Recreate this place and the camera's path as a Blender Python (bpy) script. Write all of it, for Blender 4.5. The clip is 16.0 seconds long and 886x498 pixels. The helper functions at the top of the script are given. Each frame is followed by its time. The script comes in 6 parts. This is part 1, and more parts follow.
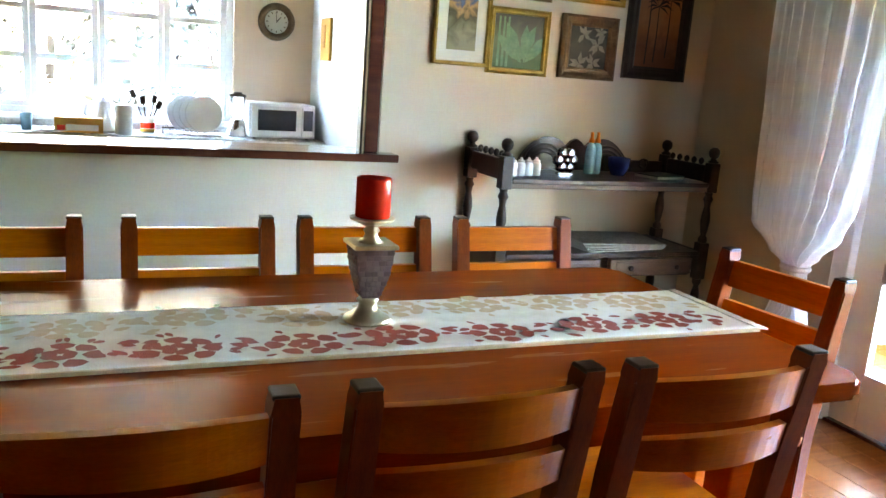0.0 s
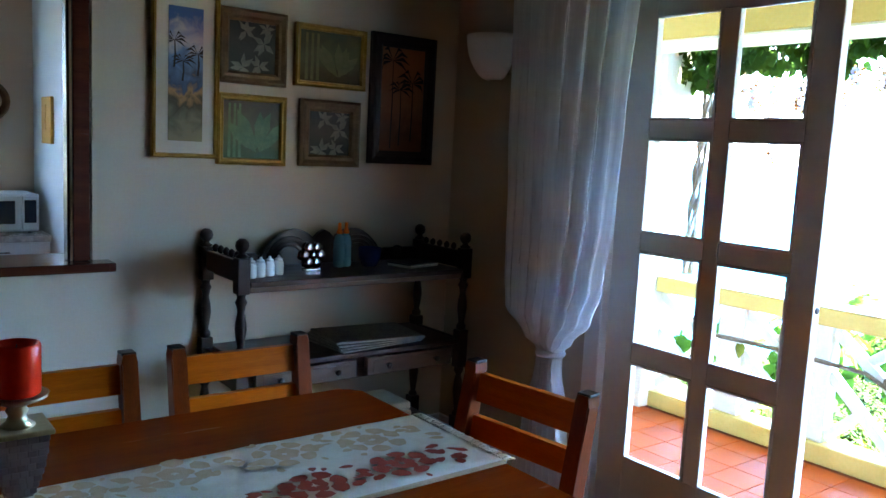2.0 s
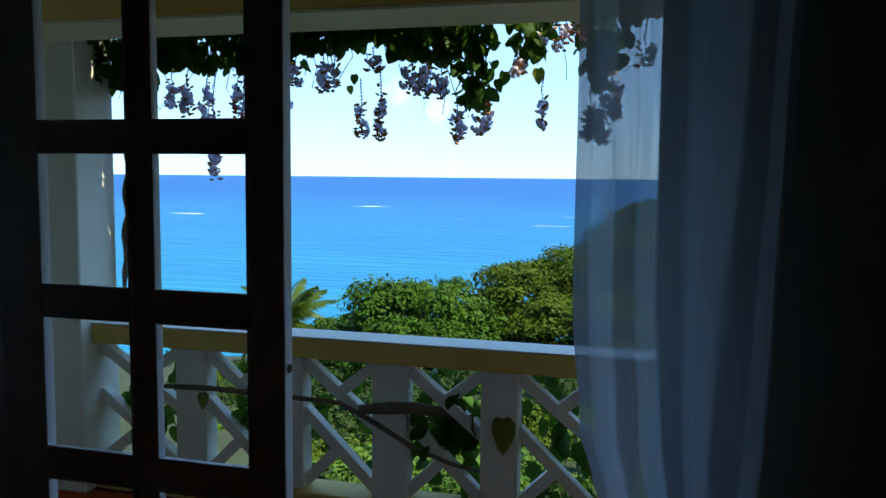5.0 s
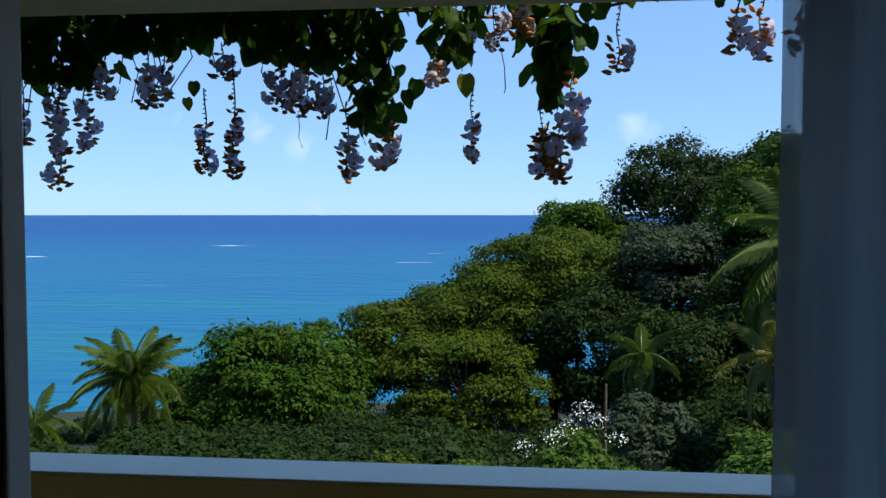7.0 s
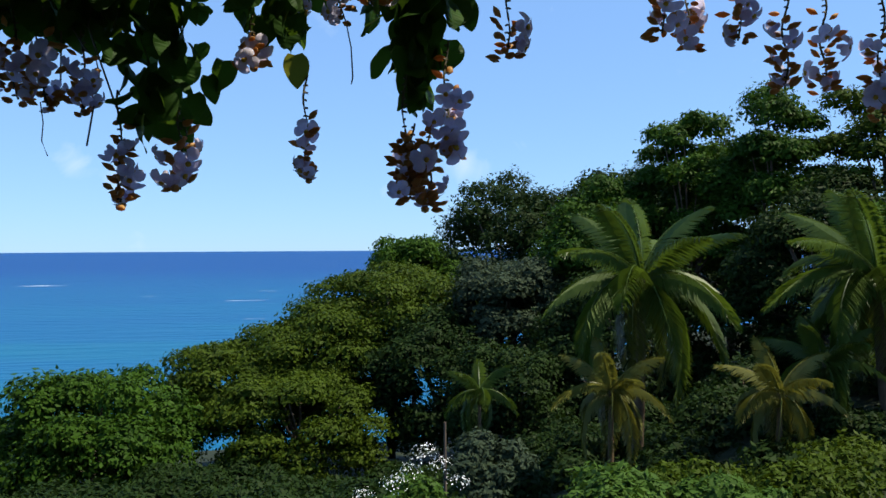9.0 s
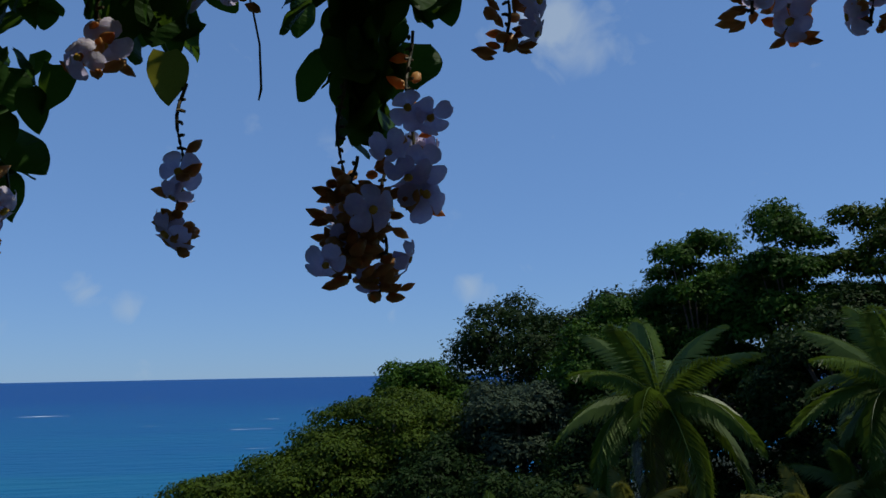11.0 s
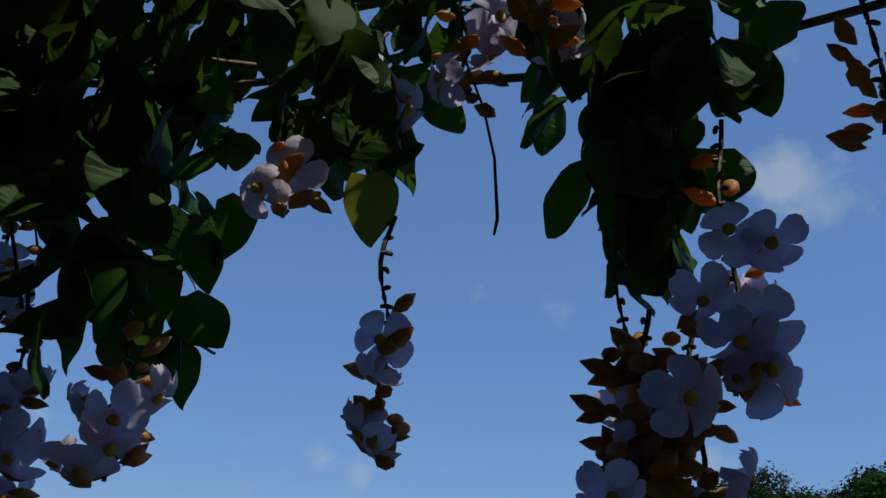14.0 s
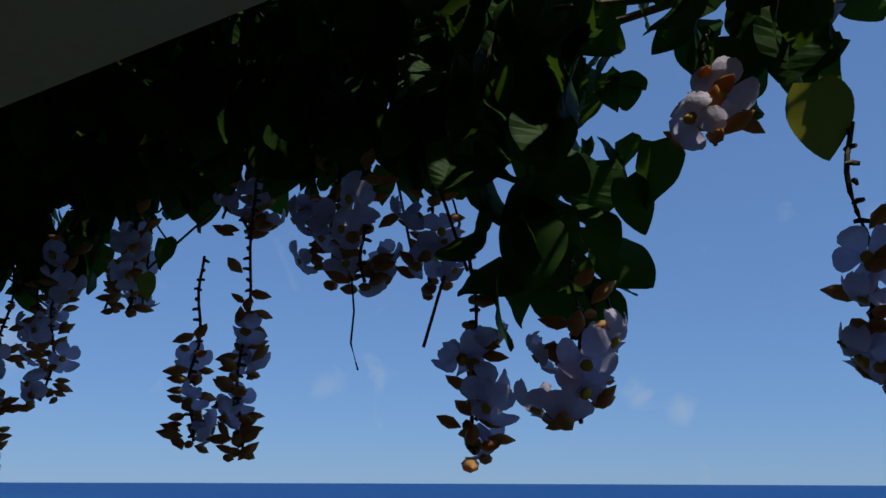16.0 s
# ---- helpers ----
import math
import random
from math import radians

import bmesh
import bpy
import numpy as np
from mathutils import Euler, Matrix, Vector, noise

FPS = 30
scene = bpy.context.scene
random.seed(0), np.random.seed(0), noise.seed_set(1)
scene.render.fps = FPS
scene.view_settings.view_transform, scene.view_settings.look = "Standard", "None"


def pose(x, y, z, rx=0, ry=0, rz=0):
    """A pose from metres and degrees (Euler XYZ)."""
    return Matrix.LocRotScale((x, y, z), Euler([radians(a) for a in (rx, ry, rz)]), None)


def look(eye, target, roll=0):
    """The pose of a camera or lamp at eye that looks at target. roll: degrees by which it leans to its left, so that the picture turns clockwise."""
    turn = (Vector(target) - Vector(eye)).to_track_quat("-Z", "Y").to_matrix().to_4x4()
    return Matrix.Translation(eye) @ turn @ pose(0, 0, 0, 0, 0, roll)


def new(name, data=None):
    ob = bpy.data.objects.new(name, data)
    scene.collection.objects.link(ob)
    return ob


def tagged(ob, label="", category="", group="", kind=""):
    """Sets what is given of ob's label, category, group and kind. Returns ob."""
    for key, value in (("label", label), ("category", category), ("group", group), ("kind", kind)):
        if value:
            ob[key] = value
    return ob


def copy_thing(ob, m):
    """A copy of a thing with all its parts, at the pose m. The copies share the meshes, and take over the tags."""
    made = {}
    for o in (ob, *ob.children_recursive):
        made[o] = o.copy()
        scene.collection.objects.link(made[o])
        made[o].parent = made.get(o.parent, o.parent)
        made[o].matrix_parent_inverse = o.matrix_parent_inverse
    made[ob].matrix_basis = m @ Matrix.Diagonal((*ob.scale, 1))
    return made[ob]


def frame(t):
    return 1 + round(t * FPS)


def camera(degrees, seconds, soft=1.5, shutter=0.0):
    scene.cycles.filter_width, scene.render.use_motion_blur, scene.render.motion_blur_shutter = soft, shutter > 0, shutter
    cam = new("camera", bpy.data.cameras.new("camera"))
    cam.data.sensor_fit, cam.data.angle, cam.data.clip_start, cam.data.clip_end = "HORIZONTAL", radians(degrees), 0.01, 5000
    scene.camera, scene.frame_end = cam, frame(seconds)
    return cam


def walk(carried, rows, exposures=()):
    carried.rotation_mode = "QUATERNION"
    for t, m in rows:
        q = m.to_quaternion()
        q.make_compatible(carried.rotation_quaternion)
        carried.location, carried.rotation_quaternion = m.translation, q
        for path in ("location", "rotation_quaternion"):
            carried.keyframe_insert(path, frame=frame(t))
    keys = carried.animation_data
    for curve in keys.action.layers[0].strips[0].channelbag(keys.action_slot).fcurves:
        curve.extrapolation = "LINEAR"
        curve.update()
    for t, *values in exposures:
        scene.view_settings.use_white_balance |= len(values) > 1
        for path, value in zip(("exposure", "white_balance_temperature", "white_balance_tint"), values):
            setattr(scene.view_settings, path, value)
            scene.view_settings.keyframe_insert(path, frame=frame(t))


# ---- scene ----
cam = camera(57.3, 16.0)
PATH = [
    (0, (-1.718, -3.472, 1.337), (-0.958, -1.67, 0.92), 4.3),
    (0.5, (-1.713, -3.381, 1.421), (-0.794, -1.66, 0.983), 3.4),
    (1, (-1.636, -3.323, 1.447), (-0.644, -1.635, 1.04), 2.6),
    (1.5, (-1.516, -3.299, 1.475), (-0.455, -1.631, 1.171), 2.3),
    (2, (-1.428, -3.28, 1.478), (-0.213, -1.71, 1.232), 2.9),
    (2.5, (-1.363, -3.211, 1.472), (0.115, -1.886, 1.223), 3.7),
    (3, (-1.313, -3.107, 1.472), (0.368, -2.056, 1.211), 2.3),
    (3.5, (-1.225, -3.065, 1.472), (0.559, -2.208, 1.18), 0.3),
    (4, (-1.042, -3.046, 1.485), (0.775, -2.263, 1.193), -0.1),
    (4.5, (-0.877, -2.98, 1.494), (0.984, -2.288, 1.252), 0.7),
    (5, (-0.677, -2.855, 1.502), (1.245, -2.333, 1.32), 0.6),
    (5.2, (-0.627, -2.809, 1.512), (1.314, -2.356, 1.342), 0.2),
    (7.3, (0.453, -2.49, 1.546), (2.443, -2.309, 1.464), -0.2),
    (7.5, (0.51, -2.486, 1.539), (2.501, -2.306, 1.466), -0.6),
    (8, (0.681, -2.478, 1.544), (2.675, -2.345, 1.479), -0.3),
    (8.5, (0.856, -2.455, 1.55), (2.854, -2.527, 1.501), -0.1),
    (9, (1.012, -2.463, 1.553), (3.001, -2.676, 1.55), -0.3),
    (9.2, (1.103, -2.48, 1.559), (3.091, -2.701, 1.581), -0.6),
    (11.3, (1.743, -2.588, 1.539), (3.697, -2.792, 1.914), -1.1),
    (11.5, (1.801, -2.587, 1.549), (3.743, -2.801, 1.98), -1.2),
    (12, (1.911, -2.586, 1.577), (3.824, -2.813, 2.114), -1.2),
    (12.5, (2.003, -2.602, 1.605), (3.916, -2.731, 2.174), -0.7),
    (13, (2.038, -2.608, 1.622), (3.936, -2.583, 2.252), -0.7),
    (13.5, (2.035, -2.576, 1.648), (3.93, -2.358, 2.25), -0.1),
    (14, (2.004, -2.532, 1.625), (3.849, -2.191, 2.318), 1.7),
    (14.5, (1.998, -2.478, 1.605), (3.789, -2.024, 2.37), 0.1),
    (15, (1.999, -2.458, 1.615), (3.773, -1.825, 2.288), 0.2),
    (15.5, (1.987, -2.44, 1.625), (3.714, -1.624, 2.219), 0.2),
    (16, (1.967, -2.405, 1.621), (3.601, -1.391, 2.171), 0.2),
]
EXPOSURES = [(0, 8.4, 10800, 13), (1.0, 7.8, 9200, 11), (1.5, 7.3, 8200, 10), (2.0, 6.5, 7400, 8), (2.5, 4.6, 7500, 6), (3.0, 2.6, 7600, 2), (3.5, 2.15, 7600, -2), (4.5, 1.8, 7600, -1), (5.0, 1.5, 7600, 0), (7.5, 0.55, 7500, 4), (9.0, 0.6, 7500, 5), (12.0, -0.75, 6500, 8), (14.0, -0.5, 6700, 8), (16.0, -0.45, 6700, 8)]
walk(cam, [(t, look(eye, target, roll)) for t, eye, target, roll in PATH], EXPOSURES)

# ---- world and sun ----
SUN_DIR = Vector((-0.10, -0.48, 0.87)).normalized()   # towards the sun
world = bpy.data.worlds.new("sky")
scene.world = world
world.use_nodes = True
wn, wl = world.node_tree.nodes, world.node_tree.links
wn.clear()
w_out, w_bg = wn.new("ShaderNodeOutputWorld"), wn.new("ShaderNodeBackground")
w_sky = wn.new("ShaderNodeTexSky")
w_sky.sky_type, w_sky.sun_disc = "NISHITA", False
w_sky.sun_elevation = math.asin(SUN_DIR.z)
w_sky.sun_rotation = math.atan2(SUN_DIR.x, SUN_DIR.y)
w_sky.air_density, w_sky.dust_density, w_sky.ozone_density = 0.9, 0.0, 5.0
w_bg.inputs["Strength"].default_value = 0.15
# a few thin wisps of cloud: (azimuth from +x to the left, elevation, reach in degrees, density)
w_tc, w_noise = wn.new("ShaderNodeTexCoord"), wn.new("ShaderNodeTexNoise")
w_noise.inputs["Scale"].default_value, w_noise.inputs["Detail"].default_value, w_noise.inputs["Distortion"].default_value = 16, 8, 0.6
w_fac = None
for az, el, reach, dense in ((-16.1, 22.4, 6.0, 1.5), (-13.5, 24.6, 3.5, 0.8), (-8.1, 5.6, 2.6, 1.3), (18.4, 5.6, 2.2, 1.0), (15.8, 4.4, 2.0, 1.0), (8.0, 17.5, 3.0, 0.5), (2.0, 15.5, 3.2, 0.6), (40.0, 6.0, 3.0, 0.8), (36.0, 7.5, 2.4, 0.7), (60.0, 9.0, 5.0, 0.9), (-40.0, 26.0, 6.0, 1.0), (-2.0, 3.4, 2.2, 0.6)):
    a, e = radians(az), radians(el)
    w_d, w_r, w_m = wn.new("ShaderNodeVectorMath"), wn.new("ShaderNodeMapRange"), wn.new("ShaderNodeMath")
    w_d.operation, w_m.operation = "DISTANCE", "ADD"
    w_d.inputs[1].default_value = (math.cos(e) * math.cos(a), math.cos(e) * math.sin(a), math.sin(e))
    w_r.interpolation_type = "SMOOTHSTEP"
    w_r.inputs["From Min"].default_value, w_r.inputs["From Max"].default_value = 0, radians(reach)
    w_r.inputs["To Min"].default_value, w_r.inputs["To Max"].default_value = dense * 0.30, 0
    wl.new(w_tc.outputs["Generated"], w_d.inputs[0])
    wl.new(w_d.outputs["Value"], w_r.inputs["Value"])
    wl.new(w_r.outputs["Result"], w_m.inputs[0])
    if w_fac:
        wl.new(w_fac, w_m.inputs[1])
    else:
        w_m.inputs[1].default_value = 0
    w_fac = w_m.outputs[0]
w_sum, w_ramp = wn.new("ShaderNodeMath"), wn.new("ShaderNodeValToRGB")
w_sum.operation = "ADD"
w_ramp.color_ramp.elements[0].position, w_ramp.color_ramp.elements[1].position = 0.66, 1.0
w_ramp.color_ramp.elements[1].color = (0.6, 0.6, 0.6, 1)
w_mix = wn.new("ShaderNodeMix")
w_mix.data_type = "RGBA"
wl.new(w_tc.outputs["Generated"], w_noise.inputs["Vector"])
wl.new(w_noise.outputs["Fac"], w_sum.inputs[0])
wl.new(w_fac, w_sum.inputs[1])
wl.new(w_sum.outputs[0], w_ramp.inputs["Fac"])
wl.new(w_ramp.outputs["Color"], w_mix.inputs["Factor"])
w_gam, w_tint = wn.new("ShaderNodeGamma"), wn.new("ShaderNodeMix")
w_gam.inputs["Gamma"].default_value = 0.42
w_tint.data_type, w_tint.blend_type = "RGBA", "MULTIPLY"
w_tint.inputs["Factor"].default_value, w_tint.inputs["B"].default_value = 1, (0.93, 1.52, 2.6, 1)
wl.new(w_sky.outputs["Color"], w_gam.inputs["Color"])
wl.new(w_gam.outputs["Color"], w_tint.inputs["A"])
wl.new(w_tint.outputs["Result"], w_mix.inputs["A"])
w_mix.inputs["B"].default_value = (3.6, 4.4, 5.4, 1)
wl.new(w_mix.outputs["Result"], w_bg.inputs["Color"])
wl.new(w_bg.outputs["Background"], w_out.inputs["Surface"])

sun = new("sun", bpy.data.lights.new("sun", "SUN"))
sun.data.energy, sun.data.angle, sun.data.color = 5.0, radians(0.53), (1.0, 0.95, 0.87)
sun.matrix_world = look(SUN_DIR * 50, (0, 0, 0))

# ---- materials ----
def nodes_of(name):
    m = bpy.data.materials.new(name)
    m.use_nodes = True
    m.node_tree.nodes.clear()
    return m, m.node_tree.nodes, m.node_tree.links


def surface(name, a, b, rough=0.6, scale=6.0, fine=60.0, bump=0.15, metal=0.0, stretch=(1, 1, 1), spread=0.5, coat=0.0, per_object=0.0, translucent=0.0, rough_var=0.12, bump_dist=0.004, trans_color=None, spec=0.28):
    """Two colours mixed by coarse and fine noise, with relief and uneven gloss."""
    m, n, l = nodes_of(name)
    tc, mp = n.new("ShaderNodeTexCoord"), n.new("ShaderNodeMapping")
    mp.inputs["Scale"].default_value = stretch
    l.new(tc.outputs["Object"], mp.inputs["Vector"])
    n1, n2 = n.new("ShaderNodeTexNoise"), n.new("ShaderNodeTexNoise")
    n1.inputs["Scale"].default_value, n1.inputs["Detail"].default_value = scale, 5
    n2.inputs["Scale"].default_value, n2.inputs["Detail"].default_value = fine, 4
    l.new(mp.outputs["Vector"], n1.inputs["Vector"])
    l.new(mp.outputs["Vector"], n2.inputs["Vector"])
    mixf = n.new("ShaderNodeMath")
    mixf.operation = "MULTIPLY_ADD"
    l.new(n2.outputs["Fac"], mixf.inputs[0])
    mixf.inputs[1].default_value = 0.45
    add = n.new("ShaderNodeMath")
    add.operation = "MULTIPLY_ADD"
    l.new(n1.outputs["Fac"], add.inputs[0])
    add.inputs[1].default_value, add.inputs[2].default_value = 0.75, -0.1
    l.new(add.outputs[0], mixf.inputs[2])
    fac = mixf.outputs[0]
    if per_object:
        oi, pa = n.new("ShaderNodeObjectInfo"), n.new("ShaderNodeMath")
        pa.operation = "MULTIPLY_ADD"
        l.new(oi.outputs["Random"], pa.inputs[0])
        pa.inputs[1].default_value = per_object
        l.new(fac, pa.inputs[2])
        fac = pa.outputs[0]
    ramp = n.new("ShaderNodeValToRGB")
    ramp.color_ramp.elements[0].position, ramp.color_ramp.elements[1].position = 0.5 - spread / 2, 0.5 + spread / 2
    ramp.color_ramp.elements[0].color, ramp.color_ramp.elements[1].color = (*a, 1), (*b, 1)
    l.new(fac, ramp.inputs["Fac"])
    p = n.new("ShaderNodeBsdfPrincipled")
    l.new(ramp.outputs["Color"], p.inputs["Base Color"])
    p.inputs["Metallic"].default_value = metal
    p.inputs["Specular IOR Level"].default_value = spec
    if coat:
        p.inputs["Coat Weight"].default_value, p.inputs["Coat Roughness"].default_value = coat, 0.12
    rv = n.new("ShaderNodeMath")
    rv.operation = "MULTIPLY_ADD"
    l.new(n1.outputs["Fac"], rv.inputs[0])
    rv.inputs[1].default_value, rv.inputs[2].default_value = rough_var * 2, rough - rough_var
    l.new(rv.outputs[0], p.inputs["Roughness"])
    bp = n.new("ShaderNodeBump")
    bp.inputs["Strength"].default_value, bp.inputs["Distance"].default_value = bump, bump_dist
    l.new(n2.outputs["Fac"], bp.inputs["Height"])
    l.new(bp.outputs["Normal"], p.inputs["Normal"])
    out = n.new("ShaderNodeOutputMaterial")
    if translucent:
        tr, mx = n.new("ShaderNodeBsdfTranslucent"), n.new("ShaderNodeMixShader")
        if trans_color:
            tr.inputs["Color"].default_value = (*trans_color, 1)
        else:
            l.new(ramp.outputs["Color"], tr.inputs["Color"])
        mx.inputs["Fac"].default_value = translucent
        l.new(p.outputs["BSDF"], mx.inputs[1])
        l.new(tr.outputs["BSDF"], mx.inputs[2])
        l.new(mx.outputs["Shader"], out.inputs["Surface"])
    else:
        l.new(p.outputs["BSDF"], out.inputs["Surface"])
    return m


def sheer_material():
    m, n, l = nodes_of("sheer_voile")
    tc, w = n.new("ShaderNodeTexCoord"), n.new("ShaderNodeTexNoise")
    mp = n.new("ShaderNodeMapping")
    mp.inputs["Scale"].default_value = (40, 40, 2)
    l.new(tc.outputs["Object"], mp.inputs["Vector"])
    l.new(mp.outputs["Vector"], w.inputs["Vector"])
    w.inputs["Scale"].default_value = 3
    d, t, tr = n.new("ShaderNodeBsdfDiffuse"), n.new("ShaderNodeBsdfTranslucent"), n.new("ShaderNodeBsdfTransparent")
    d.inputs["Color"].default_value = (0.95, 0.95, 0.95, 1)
    # the cloth is white; blue of the backlight is put into this colour
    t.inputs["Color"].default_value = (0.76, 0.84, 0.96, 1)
    m1, m2, out = n.new("ShaderNodeMixShader"), n.new("ShaderNodeMixShader"), n.new("ShaderNodeOutputMaterial")
    m1.inputs["Fac"].default_value = 0.48
    r = n.new("ShaderNodeMapRange")
    r.inputs["To Min"].default_value, r.inputs["To Max"].default_value = 0.05, 0.28
    l.new(w.outputs["Fac"], r.inputs["Value"])
    l.new(d.outputs[0], m1.inputs[1])
    l.new(t.outputs[0], m1.inputs[2])
    l.new(r.outputs["Result"], m2.inputs["Fac"])
    l.new(m1.outputs[0], m2.inputs[1])
    l.new(tr.outputs[0], m2.inputs[2])
    l.new(m2.outputs[0], out.inputs["Surface"])
    return m


def glass_material(name, color=(1, 1, 1), rough=0.0, ior=1.45):
    m, n, l = nodes_of(name)
    p, out = n.new("ShaderNodeBsdfPrincipled"), n.new("ShaderNodeOutputMaterial")
    p.inputs["Base Color"].default_value = (*color, 1)
    p.inputs["Transmission Weight"].default_value, p.inputs["Roughness"].default_value, p.inputs["IOR"].default_value = 1, rough, ior
    l.new(p.outputs[0], out.inputs["Surface"])
    return m


def sea_material():
    m, n, l = nodes_of("sea_water")
    tc = n.new("ShaderNodeTexCoord")
    p, out = n.new("ShaderNodeBsdfPrincipled"), n.new("ShaderNodeOutputMaterial")
    sep = n.new("ShaderNodeSeparateXYZ")
    l.new(tc.outputs["Object"], sep.inputs[0])
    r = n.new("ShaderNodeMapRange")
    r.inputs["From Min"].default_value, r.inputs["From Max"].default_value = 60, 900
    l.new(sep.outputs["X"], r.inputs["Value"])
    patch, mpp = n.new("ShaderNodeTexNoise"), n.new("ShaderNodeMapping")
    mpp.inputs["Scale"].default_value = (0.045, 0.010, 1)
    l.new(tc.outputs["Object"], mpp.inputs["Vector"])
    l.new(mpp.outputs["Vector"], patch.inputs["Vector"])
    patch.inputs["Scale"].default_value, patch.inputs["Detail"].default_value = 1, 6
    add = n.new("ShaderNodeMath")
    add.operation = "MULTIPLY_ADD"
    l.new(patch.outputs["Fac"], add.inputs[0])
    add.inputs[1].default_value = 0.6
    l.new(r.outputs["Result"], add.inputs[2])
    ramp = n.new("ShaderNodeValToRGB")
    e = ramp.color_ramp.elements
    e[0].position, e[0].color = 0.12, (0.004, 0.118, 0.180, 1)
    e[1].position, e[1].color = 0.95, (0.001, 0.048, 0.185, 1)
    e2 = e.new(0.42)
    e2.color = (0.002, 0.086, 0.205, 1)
    l.new(add.outputs[0], ramp.inputs["Fac"])
    # whitecaps: sparse streaks along the shore
    wm, wnz, wr = n.new("ShaderNodeMapping"), n.new("ShaderNodeTexNoise"), n.new("ShaderNodeValToRGB")
    wm.inputs["Scale"].default_value = (0.11, 0.02, 1)
    l.new(tc.outputs["Object"], wm.inputs["Vector"])
    l.new(wm.outputs["Vector"], wnz.inputs["Vector"])
    wnz.inputs["Scale"].default_value, wnz.inputs["Detail"].default_value = 1.0, 8
    wr.color_ramp.elements[0].position, wr.color_ramp.elements[1].position = 0.70, 0.76
    l.new(wnz.outputs["Fac"], wr.inputs["Fac"])
    mx = n.new("ShaderNodeMix")
    mx.data_type = "RGBA"
    l.new(wr.outputs["Color"], mx.inputs["Factor"])
    l.new(ramp.outputs["Color"], mx.inputs["A"])
    mx.inputs["B"].default_value = (0.6, 0.68, 0.7, 1)
    l.new(mx.outputs["Result"], p.inputs["Base Color"])
    p.inputs["Roughness"].default_value = 0.45
    p.inputs["Specular IOR Level"].default_value = 0.08
    bn, bm_, b = n.new("ShaderNodeTexNoise"), n.new("ShaderNodeMapping"), n.new("ShaderNodeBump")
    bm_.inputs["Scale"].default_value = (0.30, 0.07, 1)
    l.new(tc.outputs["Object"], bm_.inputs["Vector"])
    l.new(bm_.outputs["Vector"], bn.inputs["Vector"])
    bn.inputs["Scale"].default_value, bn.inputs["Detail"].default_value = 1.0, 8
    b.inputs["Strength"].default_value, b.inputs["Distance"].default_value = 0.9, 1.2
    l.new(bn.outputs["Fac"], b.inputs["Height"])
    l.new(b.outputs["Normal"], p.inputs["Normal"])
    l.new(p.outputs[0], out.inputs["Surface"])
    return m


def scenic_material(name, stops, scale, axis="Z", mess=0.35):
    """A painted picture: colours in bands along one axis, broken up by brush strokes."""
    m, n, l = nodes_of(name)
    tc, sep, nz, ma, ramp = n.new("ShaderNodeTexCoord"), n.new("ShaderNodeSeparateXYZ"), n.new("ShaderNodeTexNoise"), n.new("ShaderNodeMath"), n.new("ShaderNodeValToRGB")
    l.new(tc.outputs["Generated"], sep.inputs[0])
    l.new(tc.outputs["Object"], nz.inputs["Vector"])
    nz.inputs["Scale"].default_value, nz.inputs["Detail"].default_value, nz.inputs["Distortion"].default_value = scale, 5, 0.8
    sub = n.new("ShaderNodeMath")
    sub.operation = "SUBTRACT"
    l.new(nz.outputs["Fac"], sub.inputs[0])
    sub.inputs[1].default_value = 0.5
    ma.operation = "MULTIPLY_ADD"
    l.new(sub.outputs[0], ma.inputs[0])
    ma.inputs[1].default_value = mess * 2
    l.new(sep.outputs[axis], ma.inputs[2])
    l.new(ma.outputs[0], ramp.inputs["Fac"])
    el = ramp.color_ramp.elements
    el[0].position, el[0].color = stops[0][0], (*stops[0][1], 1)
    el[1].position, el[1].color = stops[-1][0], (*stops[-1][1], 1)
    for pos, c in stops[1:-1]:
        el.new(pos).color = (*c, 1)
    p, out = n.new("ShaderNodeBsdfPrincipled"), n.new("ShaderNodeOutputMaterial")
    l.new(ramp.outputs["Color"], p.inputs["Base Color"])
    p.inputs["Roughness"].default_value = 0.5
    p.inputs["Specular IOR Level"].default_value = 0.15
    l.new(p.outputs[0], out.inputs["Surface"])
    return m


M_WALL = surface("cream_wall_paint", (0.53, 0.465, 0.365), (0.60, 0.53, 0.42), 0.75, 1.2, 90, 0.12)
M_KWALL = surface("peach_wall_paint", (0.72, 0.55, 0.40), (0.77, 0.60, 0.45), 0.7, 1.2, 90, 0.12)
M_WHITE = surface("white_gloss_paint", (0.74, 0.74, 0.72), (0.82, 0.82, 0.80), 0.4, 3, 80, 0.08)
# made-up dark finish for unseen surfaces, to damp light bouncing indoors
M_UNSEEN_DARK = surface("unseen_dark_timber", (0.05, 0.022, 0.010), (0.12, 0.055, 0.025), 0.55, 2, 40, 0.1, stretch=(1, 12, 1))
M_YELLOW = surface("yellow_masonry_paint", (0.62, 0.42, 0.10), (0.74, 0.53, 0.16), 0.6, 2.5, 60, 0.2)
M_CREAM = surface("cream_masonry_paint", (0.68, 0.60, 0.40), (0.80, 0.72, 0.52), 0.6, 3, 60, 0.2)
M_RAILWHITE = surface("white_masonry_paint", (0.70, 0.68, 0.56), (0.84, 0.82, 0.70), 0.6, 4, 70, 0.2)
M_FLOOR = surface("polished_wood_floor", (0.14, 0.032, 0.008), (0.30, 0.085, 0.020), 0.22, 3, 40, 0.08, stretch=(1, 12, 1), per_object=0.25, coat=0.3)
